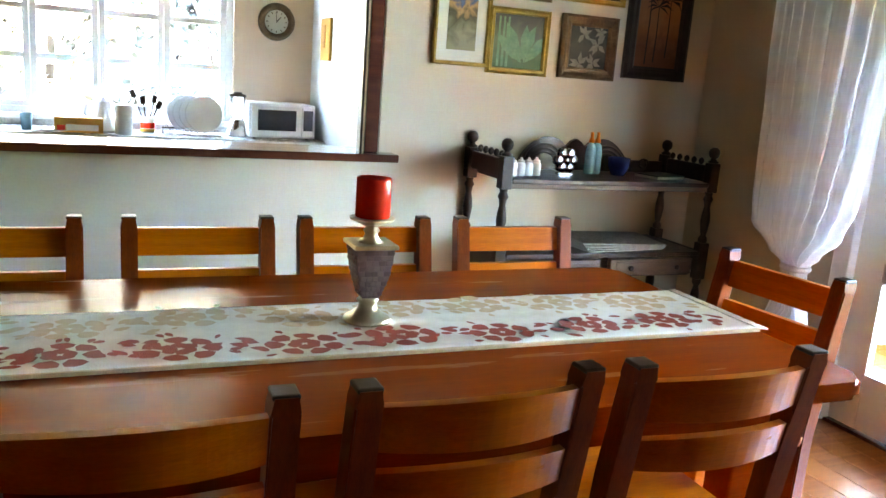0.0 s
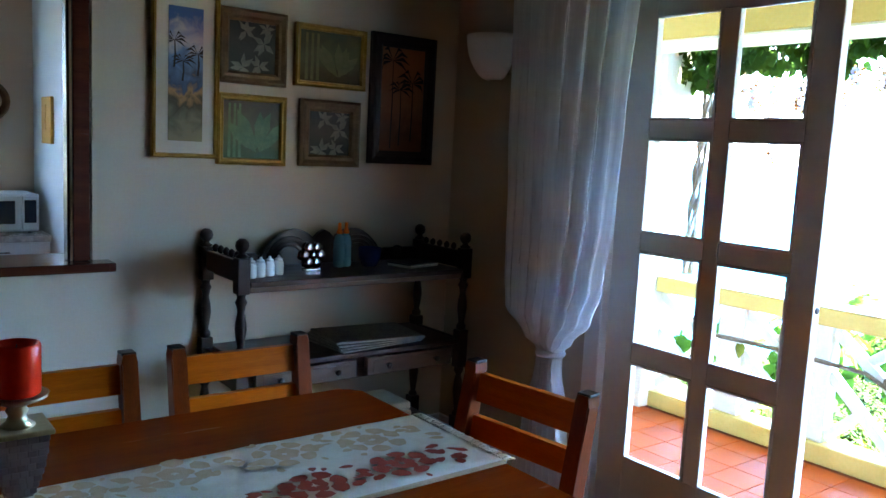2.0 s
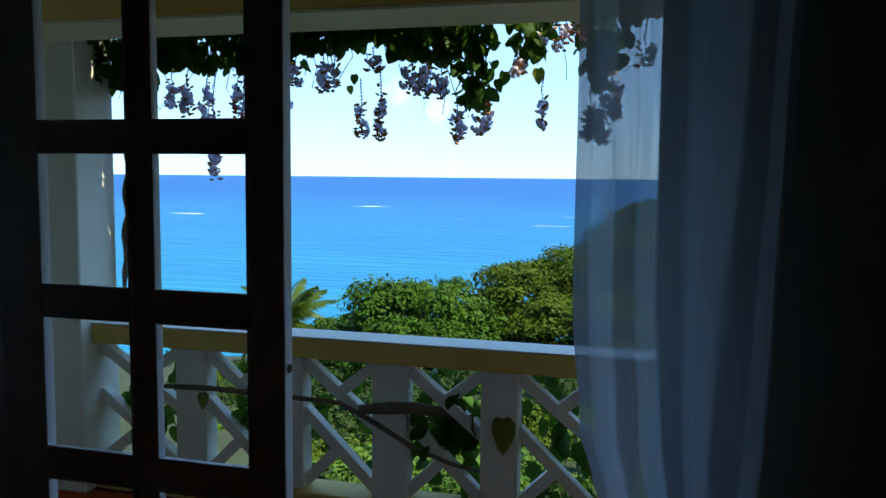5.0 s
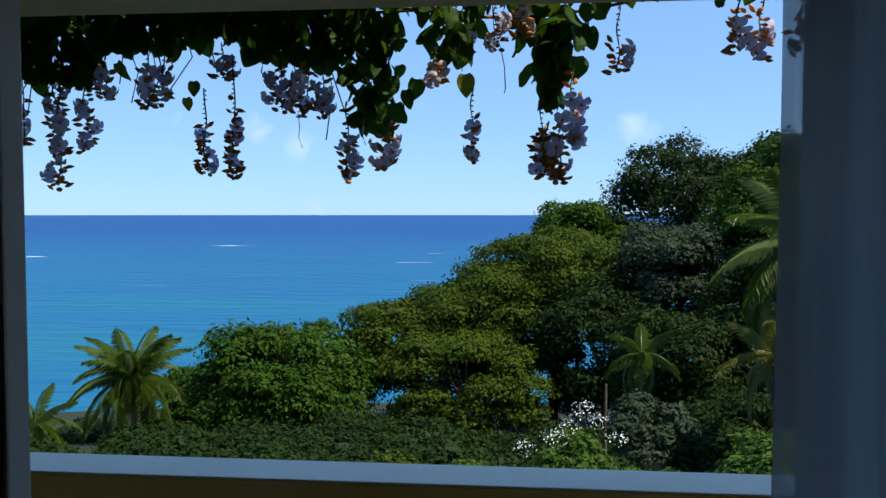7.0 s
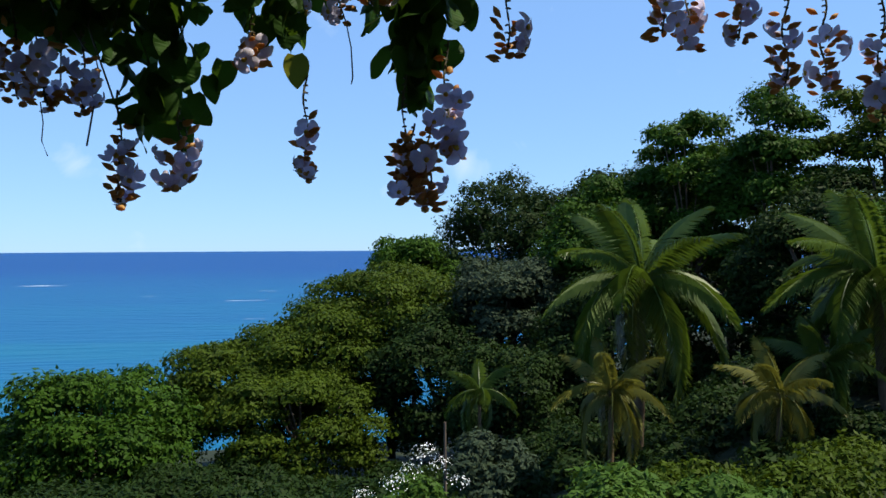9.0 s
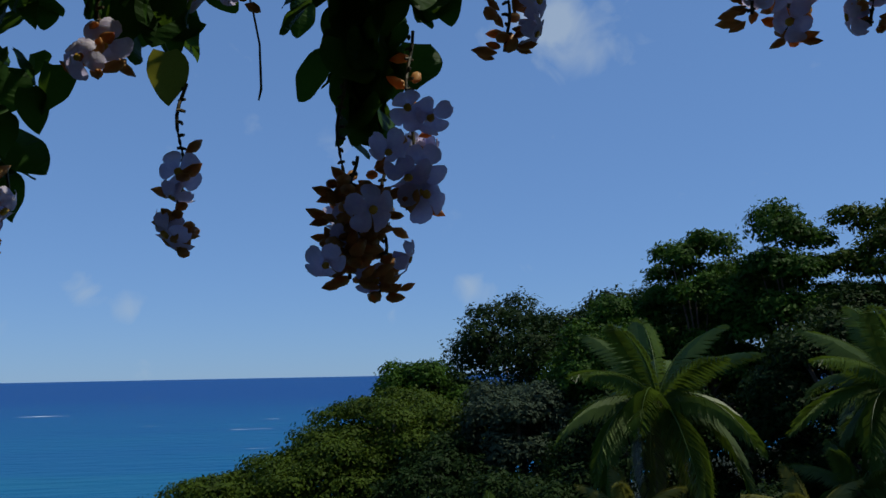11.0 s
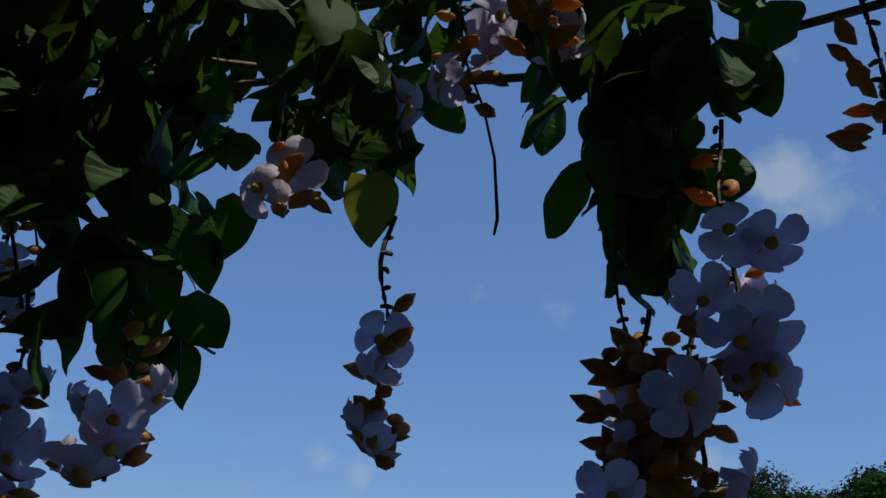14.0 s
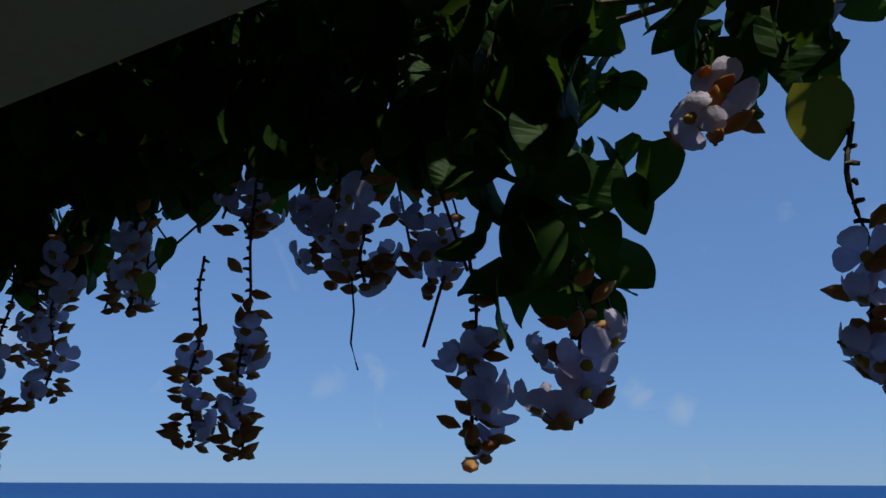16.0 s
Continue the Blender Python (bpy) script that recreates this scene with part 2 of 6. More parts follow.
M_TERRA = surface("terracotta_tile", (0.34, 0.042, 0.004), (0.50, 0.082, 0.008), 0.5, 5, 60, 0.15, per_object=0.15, spec=0.12)
M_GROUT = surface("dark_grout", (0.16, 0.026, 0.007), (0.24, 0.045, 0.011), 0.85, 10, 90, 0.3)
M_WOOD = surface("varnished_mahogany", (0.32, 0.046, 0.001), (0.68, 0.145, 0.003), 0.32, 2.2, 26, 0.06, stretch=(1.2, 14, 14), spec=0.14, spread=0.7, per_object=0.12)
M_POST = surface("dark_mahogany_post", (0.075, 0.011, 0.002), (0.27, 0.046, 0.004), 0.34, 2.2, 26, 0.06, stretch=(14, 14, 1.2), spec=0.14, spread=0.7, per_object=0.12)
M_TABLE = surface("polished_mahogany_top", (0.14, 0.013, 0.001), (0.30, 0.040, 0.002), 0.24, 1.6, 22, 0.04, stretch=(1.0, 12, 12), spec=0.06, spread=0.7)
M_CHARRED = surface("dark_post_end_grain", (0.018, 0.010, 0.008), (0.06, 0.03, 0.02), 0.4, 12, 80, 0.1)
M_DARK = surface("dark_stained_oak", (0.010, 0.005, 0.003), (0.042, 0.019, 0.010), 0.34, 3, 30, 0.12, stretch=(2, 10, 10), coat=0.05)
M_DRAWER = surface("worn_dark_oak", (0.05, 0.028, 0.018), (0.12, 0.07, 0.045), 0.4, 3, 30, 0.12, stretch=(2, 12, 12))
M_SILL = surface("dark_red_hardwood", (0.05, 0.012, 0.007), (0.12, 0.032, 0.016), 0.22, 2.5, 30, 0.06, stretch=(1, 12, 12), coat=0.5)
M_SHEER = sheer_material()
M_GLASS = glass_material("window_glass", ior=1.12)
M_SEA = sea_material()
M_RED = surface("red_candle_wax", (0.74, 0.022, 0.006), (0.86, 0.036, 0.010), 0.22, 6, 40, 0.05, coat=0.2)
M_BRASS = surface("pale_brushed_brass", (0.42, 0.34, 0.20), (0.62, 0.53, 0.35), 0.35, 8, 60, 0.1, metal=0.85)
M_MOSAIC = surface("iridescent_mosaic_glass", (0.07, 0.05, 0.05), (0.26, 0.20, 0.18), 0.22, 40, 120, 0.1, metal=0.3, per_object=0.5, spread=0.8)
M_CLOTH = surface("cream_brocade", (0.66, 0.60, 0.48), (0.86, 0.81, 0.70), 0.85, 22, 260, 0.6)
M_EMBRED = surface("red_brocade_thread", (0.24, 0.022, 0.006), (0.38, 0.050, 0.013), 0.7, 40, 300, 0.6)
M_EMBTAN = surface("tan_brocade_thread", (0.54, 0.36, 0.18), (0.68, 0.52, 0.34), 0.8, 40, 300, 0.6)
M_GOLD = surface("gilded_moulding", (0.34, 0.19, 0.035), (0.66, 0.44, 0.11), 0.35, 14, 90, 0.5, metal=0.7)
M_BROWNFR = surface("bronze_brown_moulding", (0.10, 0.055, 0.022), (0.24, 0.145, 0.065), 0.4, 12, 90, 0.3, metal=0.2)
M_BLACKFR = surface("black_lacquer_moulding", (0.010, 0.006, 0.005), (0.03, 0.018, 0.014), 0.35, 8, 60, 0.2)
M_MATB = surface("cream_mount_board", (0.60, 0.56, 0.46), (0.68, 0.64, 0.54), 0.9, 4, 120, 0.1)
M_PLASTW = surface("white_plastic", (0.72, 0.73, 0.74), (0.80, 0.80, 0.80), 0.35, 3, 60, 0.02)
M_DARKGLASS = surface("black_oven_glass", (0.015, 0.02, 0.035), (0.03, 0.04, 0.06), 0.08, 3, 40, 0.0)
M_STEEL = surface("brushed_steel", (0.45, 0.46, 0.47), (0.60, 0.61, 0.62), 0.28, 8, 80, 0.05, metal=1.0)
M_CHROME = surface("polished_chrome", (0.24, 0.24, 0.25), (0.36, 0.36, 0.36), 0.12, 8, 80, 0.0, metal=1.0, rough_var=0.03)
M_CERAM = surface("white_ceramic", (0.70, 0.70, 0.68), (0.80, 0.80, 0.78), 0.2, 5, 60, 0.02)
M_BLUE = surface("cobalt_glaze", (0.008, 0.02, 0.11), (0.02, 0.05, 0.22), 0.2, 6, 60, 0.03)
M_AQUA = surface("translucent_blue_bottle", (0.10, 0.25, 0.33), (0.16, 0.36, 0.46), 0.15, 6, 60, 0.02)
M_ORANGE = surface("orange_plastic_cap", (0.75, 0.16, 0.015), (0.85, 0.22, 0.02), 0.35, 6, 60, 0.02)
M_MARBLE = surface("pale_granite_counter", (0.42, 0.40, 0.37), (0.68, 0.66, 0.62), 0.25, 30, 120, 0.02, spread=0.35)
M_MATWEAVE = surface("grey_woven_straw", (0.20, 0.21, 0.20), (0.42, 0.43, 0.41), 0.8, 60, 220, 0.8)
M_CARD = surface("printed_orange_card", (0.62, 0.28, 0.04), (0.72, 0.36, 0.07), 0.5, 6, 60, 0.02)
M_SCONCE = surface("white_plaster", (0.70, 0.68, 0.64), (0.78, 0.76, 0.72), 0.8, 6, 80, 0.1)
M_BRONZE = surface("aged_bronze", (0.07, 0.04, 0.02), (0.19, 0.12, 0.06), 0.4, 20, 90, 0.3, metal=0.6)
M_LEAF = surface("vine_leaf", (0.008, 0.028, 0.004), (0.028, 0.074, 0.010), 0.55, 22, 90, 0.2, spec=0.10, per_object=0.35, translucent=0.22, trans_color=(0.11, 0.22, 0.02))
M_LEAFOLD = surface("yellowing_vine_leaf", (0.07, 0.085, 0.012), (0.15, 0.15, 0.025), 0.45, 30, 90, 0.2, translucent=0.4, trans_color=(0.26, 0.26, 0.03))
M_PETAL = surface("lilac_petal", (0.46, 0.40, 0.74), (0.84, 0.80, 0.94), 0.6, 46, 160, 0.35, translucent=0.5, per_object=0.25, spread=0.45, trans_color=(0.66, 0.62, 0.86))
M_THROAT = surface("yellow_flower_throat", (0.55, 0.30, 0.03), (0.70, 0.45, 0.06), 0.6, 60, 160, 0.1)
M_BRACT = surface("rust_brown_bract", (0.22, 0.065, 0.016), (0.62, 0.36, 0.13), 0.5, 40, 120, 0.2, per_object=0.5, translucent=0.45, trans_color=(0.70, 0.30, 0.08))
M_STEM = surface("dark_green_stem", (0.035, 0.03, 0.016), (0.09, 0.075, 0.035), 0.6, 30, 120, 0.3)
M_VINEWOOD = surface("grey_brown_vine_bark", (0.10, 0.07, 0.045), (0.26, 0.20, 0.14), 0.85, 10, 70, 0.8, stretch=(1, 1, 0.3))
M_BARK = surface("tree_bark", (0.06, 0.045, 0.035), (0.17, 0.13, 0.10), 0.9, 3, 20, 0.8, stretch=(1, 1, 0.3))
M_PALMTRUNK = surface("palm_trunk_bark", (0.06, 0.04, 0.025), (0.15, 0.105, 0.07), 0.9, 3, 20, 0.6)


def foliage(name, a, b, t=0.16, scale=0.7, shade=0.72, spec=0.08, rough=0.62):
    return surface(name, [v * shade for v in a], [v * shade for v in b], rough, scale, 5, 0.1, spec=spec, translucent=t, trans_color=(b[0] * 1.3 * shade, b[1] * 1.3 * shade, b[2] * shade), spread=0.6)


M_F_BROAD = foliage("broadleaf_canopy", (0.012, 0.040, 0.004), (0.060, 0.135, 0.012))
M_F_OLIVE = foliage("olive_canopy", (0.018, 0.038, 0.003), (0.078, 0.125, 0.010))
# dark tree green; on shrubs and hedge it stands in for shade
M_F_DARK_SHADE = foliage("dark_shade_canopy", (0.006, 0.018, 0.004), (0.026, 0.056, 0.010))
M_F_GREY = foliage("grey_green_canopy", (0.022, 0.040, 0.022), (0.065, 0.095, 0.055))
M_F_BRIGHT = foliage("bright_shrub", (0.028, 0.072, 0.010), (0.085, 0.165, 0.026))
M_F_PALM = foliage("palm_frond", (0.014, 0.040, 0.007), (0.085, 0.135, 0.018), 0.25, 0.7, 1.0, 0.3, 0.45)
M_F_PALMY = foliage("yellowing_palm_frond", (0.05, 0.060, 0.010), (0.16, 0.155, 0.03), 0.25, 0.7, 1.1, 0.3, 0.45)
# for the added trees that dim the kitchen window; pale so its panes stay white
M_F_SCREEN = foliage("pale_screen_leaves", (0.13, 0.15, 0.14), (0.25, 0.28, 0.28), 0.16, 0.7, 1.0)
M_BLOSSOM = surface("white_blossom", (0.70, 0.72, 0.70), (0.8, 0.8, 0.8), 0.7, 20, 60, 0.1)
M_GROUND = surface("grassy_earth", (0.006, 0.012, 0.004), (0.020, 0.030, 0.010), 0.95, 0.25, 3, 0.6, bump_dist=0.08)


# ---- mesh helpers ----
def thing(name, at=(0, 0, 0), rz=0.0, label="", category="", group="", kind=""):
    ob = new(name)
    ob.matrix_world = pose(*at, 0, 0, rz)
    ob.empty_display_size = 0.1
    return tagged(ob, label, category, group, kind)


def finish(bm, name, material, smooth=False):
    me = bpy.data.meshes.new(name)
    bm.normal_update()
    bm.to_mesh(me)
    bm.free()
    for m in material if isinstance(material, (list, tuple)) else (material,):
        me.materials.append(m)
    if smooth:
        me.polygons.foreach_set("use_smooth", [True] * len(me.polygons))
    return me


def part(name, bm, material, parent, label="", smooth=False, at=None):
    ob = new(name, finish(bm, name, material, smooth))
    ob.parent = parent
    if at is not None:
        ob.matrix_basis = at
    return tagged(ob, label)


def solid(name, bm, material, label="", category="", group="", kind="", smooth=False):
    ob = new(name, finish(bm, name, material, smooth))
    return tagged(ob, label, category, group, kind)


def shared(name, me, parent, m):
    ob = new(name, me)
    ob.parent = parent
    ob.matrix_basis = m
    return ob


def box(c, s, bev=0.0, turn=None, bm=None, seg=2):
    bm = bm or bmesh.new()
    m = Matrix.Translation(c) @ (turn or Matrix()) @ Matrix.Diagonal((*s, 1))
    vs = bmesh.ops.create_cube(bm, size=1, matrix=m)["verts"]
    if bev:
        es = list({e for v in vs for e in v.link_edges})
        bmesh.ops.bevel(bm, geom=es, offset=bev, segments=seg, affect="EDGES", profile=0.5)
    return bm


def span(lo, hi, bev=0.0, bm=None):
    return box([(a + b) / 2 for a, b in zip(lo, hi)], [b - a for a, b in zip(lo, hi)], bev, None, bm)


def lathe(profile, n=20, at=(0, 0, 0), bm=None):
    """A turned shape from (radius, height) pairs."""
    bm = bm or bmesh.new()
    rings = []
    for r, z in profile:
        rings.append([bm.verts.new((at[0] + max(r, 1e-4) * math.cos(2 * math.pi * i / n), at[1] + max(r, 1e-4) * math.sin(2 * math.pi * i / n), at[2] + z)) for i in range(n)])
    for a, b in zip(rings, rings[1:]):
        for i in range(n):
            bm.faces.new((a[i], a[(i + 1) % n], b[(i + 1) % n], b[i]))
    bm.faces.new(rings[0][::-1])
    bm.faces.new(rings[-1])
    return bm


def tube(points, radii, n=8, bm=None):
    bm = bm or bmesh.new()
    pts = [Vector(p) for p in points]
    rings = []
    for i, p in enumerate(pts):
        d = (pts[min(i + 1, len(pts) - 1)] - pts[max(i - 1, 0)]).normalized()
        u = d.orthogonal().normalized() if abs(d.z) > 0.95 else Vector((0, 0, 1)).cross(d).normalized()
        v = d.cross(u)
        r = radii[i] if isinstance(radii, (list, tuple)) else radii
        rings.append([bm.verts.new(p + r * (math.cos(2 * math.pi * k / n) * u + math.sin(2 * math.pi * k / n) * v)) for k in range(n)])
    for a, b in zip(rings, rings[1:]):
        for k in range(n):
            f = (a[k], a[(k + 1) % n], b[(k + 1) % n], b[k])
            bm.faces.new(f)
    bm.faces.new(rings[0][::-1])
    bm.faces.new(rings[-1])
    return bm


def outline(points, z0, z1, bm=None):
    """A plate with the given outline."""
    bm = bm or bmesh.new()
    lo = [bm.verts.new((x, y, z0)) for x, y in points]
    hi = [bm.verts.new((x, y, z1)) for x, y in points]
    bm.faces.new(lo[::-1])
    bm.faces.new(hi)
    for i in range(len(points)):
        j = (i + 1) % len(points)
        bm.faces.new((lo[i], lo[j], hi[j], hi[i]))
    return bm

# ---- the house ----
X0, X1, Y0 = -4.6, 1.14, -6.0          # dining room: inner faces
WT = 0.20                               # wall thickness
ZC = 2.75                               # ceiling
DOOR = (-2.86, -1.05)                   # balcony opening along y
DZ = 2.16
PX0, PX1, PZ0, PZ1 = -3.3, -0.60, 0.95, 2.25   # serving hatch in the picture wall
KX1, KY1 = -0.23, 3.0                   # kitchen: inner faces of its side and back wall

bm = span((X0 - WT, 0, -0.2), (PX0, WT, ZC))
span((PX1, 0, -0.2), (X1 + WT, WT, ZC), 0.0, bm)
span((PX0, 0, -0.2), (PX1, WT, PZ0 - 0.004), 0.0, bm)
span((PX0, 0, PZ1), (PX1, WT, ZC), 0.0, bm)
solid("wall_north", bm, M_WALL, "cream painted dining room wall with a serving hatch", "wall", kind="structure")
bm = span((X1, Y0, -0.2), (X1 + WT, DOOR[0], ZC))
span((X1, DOOR[1], -0.2), (X1 + WT, 0, ZC), 0.0, bm)
span((X1, DOOR[0], DZ), (X1 + WT, DOOR[1], ZC), 0.0, bm)
solid("wall_east", bm, M_WALL, "cream painted wall with the balcony doorway", "wall", kind="structure")
# unseen walls and ceiling, dark so that they soak up light
solid("wall_west", span((X0 - WT, Y0 - WT, -0.2), (X0, 0, ZC)), M_UNSEEN_DARK, "plain unseen room wall, made dark to cut bounced light", "wall", kind="structure")
solid("wall_south", span((X0, Y0 - WT, -0.2), (X1 + WT, Y0, ZC)), M_UNSEEN_DARK, "plain unseen room wall, made dark to cut bounced light", "wall", kind="structure")
solid("ceiling", span((X0 - WT, Y0 - WT, ZC), (X1 + WT, KY1 + WT, ZC + 0.2)), M_UNSEEN_DARK, "plain unseen ceiling, made dark to cut bounced light", "ceiling", kind="structure")
# kitchen shell, with its window opening
WX0, WX1, WZ0, WZ1 = -2.72, -0.83, 0.86, 2.344
bm = span((X0 - WT, KY1, -0.2), (WX0, KY1 + WT, ZC))
span((WX1, KY1, -0.2), (KX1 + WT, KY1 + WT, ZC), 0.0, bm)
span((WX0, KY1, -0.2), (WX1, KY1 + WT, WZ0), 0.0, bm)
span((WX0, KY1, WZ1), (WX1, KY1 + WT, ZC), 0.0, bm)
solid("wall_kitchen_back", bm, M_KWALL, "peach painted kitchen wall with a wide window", "wall", kind="structure")
solid("wall_kitchen_side", span((KX1, WT, -0.2), (KX1 + WT, KY1, ZC)), M_WHITE, "white painted kitchen side wall", "wall", kind="structure")
solid("wall_kitchen_west", span((X0 - WT, WT, -0.2), (X0, KY1, ZC)), M_KWALL, "peach painted kitchen wall", "wall", kind="structure")

floor = thing("floor", (0, 0, 0), 0, "glossy red-brown wooden plank floor", "floor", kind="structure")
part("subfloor", span((X0, Y0, -0.2), (X1 + WT, KY1, -0.004)), M_GROUT, floor)
solid("foundation", span((X0 - WT, Y0 - WT, -8.0), (2.78, KY1 + WT, -0.21)), M_RAILWHITE, "white painted lower storey of the house", "foundation", kind="structure")

# baseboards
solid("baseboard", span((PX1 - 3, -0.015, 0), (X1, 0, 0.09), 0.003), M_WHITE, "white painted baseboard", "baseboard", kind="structure")
solid("baseboard", span((X1 - 0.015, DOOR[1] + 0.07, 0), (X1, -0.016, 0.09), 0.003), M_WHITE, "white painted baseboard", "baseboard", kind="structure")

# serving hatch: thick hardwood sill and side post
hatch = thing("serving_hatch_trim", (0, 0, 0), 0, "dark red varnished hardwood sill and post", "trim", kind="structure")
part("sill", span((PX0 - 0.1, -0.10, 0.947), (-0.537, 0.225, 0.982), 0.006), M_SILL, hatch)
part("post", span((-0.672, -0.02, 0.983), (-0.612, 0.09, PZ1), 0.004), M_SILL, hatch)
part("channel", span((-0.690, 0.0, 0.983), (-0.674, 0.06, PZ1), 0.002), M_BLACKFR, hatch)
part("channel_edge", span((-0.681, -0.012, 0.983), (-0.674, -0.001, PZ1), 0.001), M_BRASS, hatch)

# ---- the balcony door ----
door_frame = thing("door_frame", (0, 0, 0), 0, "white painted timber frame of the balcony doorway", "door frame", kind="structure")
part("jamb", span((X1 - 0.012, DOOR[1] - 0.02, 0.0), (X1 + WT + 0.012, DOOR[1] + 0.065, DZ + 0.06), 0.006), M_WHITE, door_frame)
part("jamb", span((X1 - 0.012, DOOR[0] - 0.065, 0.0), (X1 + WT + 0.012, DOOR[0] + 0.02, DZ + 0.06), 0.006), M_WHITE, door_frame)
part("head", span((X1 - 0.010, DOOR[0] + 0.021, DZ - 0.02), (X1 + WT + 0.010, DOOR[1] - 0.021, DZ + 0.06), 0.006), M_WHITE, door_frame)
part("threshold", span((X1, DOOR[0] + 0.021, -0.02), (X1 + WT + 0.02, DOOR[1] - 0.021, 0.012), 0.004), M_SILL, door_frame)

LEAF = (-1.945, -1.075)                 # the closed leaf along y
door = thing("door_1", (1.185, 0, 0), 0, "white painted french door leaf with eight glass panes", "door", kind="structure")
cols = [(-1.851, -1.566), (-1.503, -1.211)]
rows = [(0.250, 0.655), (0.730, 1.112), (1.185, 1.558), (1.628, 2.026)]
part("stile", span((-0.022, LEAF[0], 0.015), (0.022, cols[0][0] - 0.001, 2.13), 0.004), M_WHITE, door)
part("stile", span((-0.022, cols[1][1], 0.015), (0.022, LEAF[1], 2.13), 0.004), M_WHITE, door)
part("mullion", span((-0.020, cols[0][1], rows[0][0]), (0.020, cols[1][0], rows[3][1]), 0.004), M_WHITE, door)
part("bottom_rail", span((-0.021, cols[0][0], 0.016), (0.021, cols[1][1], rows[0][0]), 0.004), M_WHITE, door)
part("top_rail", span((-0.021, cols[0][0], rows[3][1]), (0.021, cols[1][1], 2.129), 0.004), M_WHITE, door)
for (a, b), (c, d) in zip(rows, rows[1:]):
    for y0, y1 in cols:
        part("glazing_bar", span((-0.019, y0, b), (0.019, y1, c), 0.004), M_WHITE, door)
for z0, z1 in rows:
    for y0, y1 in cols:
        pane = part("pane", span((-0.003, y0 - 0.004, z0 - 0.004), (0.003, y1 + 0.004, z1 + 0.004)), M_GLASS, door)
        pane.visible_shadow = False
        bm = span((-0.027, y0 - 0.001, z0 - 0.001), (-0.012, y0 + 0.010, z1 + 0.001), 0.002)
        span((-0.027, y1 - 0.010, z0 - 0.001), (-0.012, y1 + 0.001, z1 + 0.001), 0.002, bm)
        span((-0.027, y0 + 0.010, z0 - 0.001), (-0.012, y1 - 0.010, z0 + 0.010), 0.002, bm)
        span((-0.027, y0 + 0.010, z1 - 0.010), (-0.012, y1 - 0.010, z1 + 0.001), 0.002, bm)
        part("bead", bm, M_WHITE, pane)
part("lock", lathe([(0.012, 0), (0.012, 0.003), (0.006, 0.005)], 12), M_CHARRED, door, "dark round lock hole", at=pose(0.0, LEAF[0] - 0.0005, 1.005, 90, 0, 0))

# ---- kitchen window ----
win = thing("window_1", (0, KY1 + 0.10, 0), 0, "white painted casement window with small panes", "window", kind="structure")
bm = span((WX0, -0.04, WZ0), (WX0 + 0.05, 0.04, WZ1), 0.004)
part("window_frame", bm, M_WHITE, win)
part("window_frame", span((WX1 - 0.05, -0.04, WZ0), (WX1, 0.04, WZ1), 0.004), M_WHITE, win)
part("window_frame", span((WX0 + 0.05, -0.04, WZ0), (WX1 - 0.05, 0.04, WZ0 + 0.05), 0.004), M_WHITE, win)
part("window_frame", span((WX0 + 0.05, -0.04, WZ1 - 0.05), (WX1 - 0.05, 0.04, WZ1), 0.004), M_WHITE, win)
part("window_sill", span((WX0 - 0.03, -0.16, WZ0 - 0.03), (WX1 + 0.03, -0.042, WZ0 + 0.005), 0.004), M_WHITE, win)
cw = (WX1 - WX0 - 0.10) / 4
for i in range(4):
    a = WX0 + 0.05 + i * cw
    sash = part("sash", span((a + 0.002, -0.03, WZ0 + 0.052), (a + 0.045, 0.03, WZ1 - 0.052), 0.003), M_WHITE, win)
    part("stile", span((a + cw - 0.045, -0.03, WZ0 + 0.052), (a + cw - 0.002, 0.03, WZ1 - 0.052), 0.003), M_WHITE, sash)
    for k in range(5):
        z = WZ0 + 0.052 + k * (WZ1 - WZ0 - 0.144) / 4
        part("glazing_bar", span((a + 0.045, -0.025, z), (a + cw - 0.045, 0.025, z + 0.04), 0.003), M_WHITE, sash)
    p = part("pane", span((a + 0.04, -0.003, WZ0 + 0.06), (a + cw - 0.04, 0.003, WZ1 - 0.06)), M_GLASS, win)
    p.visible_shadow = False

# ---- balcony structure ----
BX0, BX1 = X1 + WT, 2.66
BY0, BY1 = -5.2, 0.30
bfloor = thing("balcony_floor", (0, 0, -0.03), 0, "glossy terracotta tiled balcony floor", "floor", kind="structure")
part("screed", span((BX0, BY0, -0.17), (2.78, BY1, -0.006)), M_GROUT, bfloor)
solid("kerb", span((2.57, BY0, -0.03), (2.75, BY1, 0.073), 0.008), M_YELLOW, "yellow painted masonry kerb under the railing", "kerb", kind="structure")
solid("beam", span((2.12, BY0, 2.088), (2.485, BY1, 2.099), 0.0), M_CREAM, "cream painted soffit of the balcony beam", "beam", kind="structure")
solid("beam", span((2.12, BY0, 2.100), (2.485, BY1, 2.60), 0.006), M_YELLOW, "yellow painted balcony beam", "beam", kind="structure")
solid("balcony_ceiling", span((BX0, BY0, 2.601), (2.52, BY1, 2.75)), M_YELLOW, "pale yellow painted balcony ceiling", "ceiling", kind="structure")
bm = span((2.49, -0.245, -0.03), (2.76, 0.06, 2.60), 0.01)
solid("pillar", bm, M_RAILWHITE, "white painted square balcony pillar", "pillar", kind="structure")
solid("pillar", span((2.49, -4.75, -0.03), (2.76, -4.45, 2.60), 0.01), M_RAILWHITE, "white painted square balcony pillar", "pillar", kind="structure")
solid("wall_balcony_end", span((BX0, 0.062, -0.03), (2.43, BY1, 2.086)), M_RAILWHITE, "white painted end wall of the balcony", "wall", kind="structure")
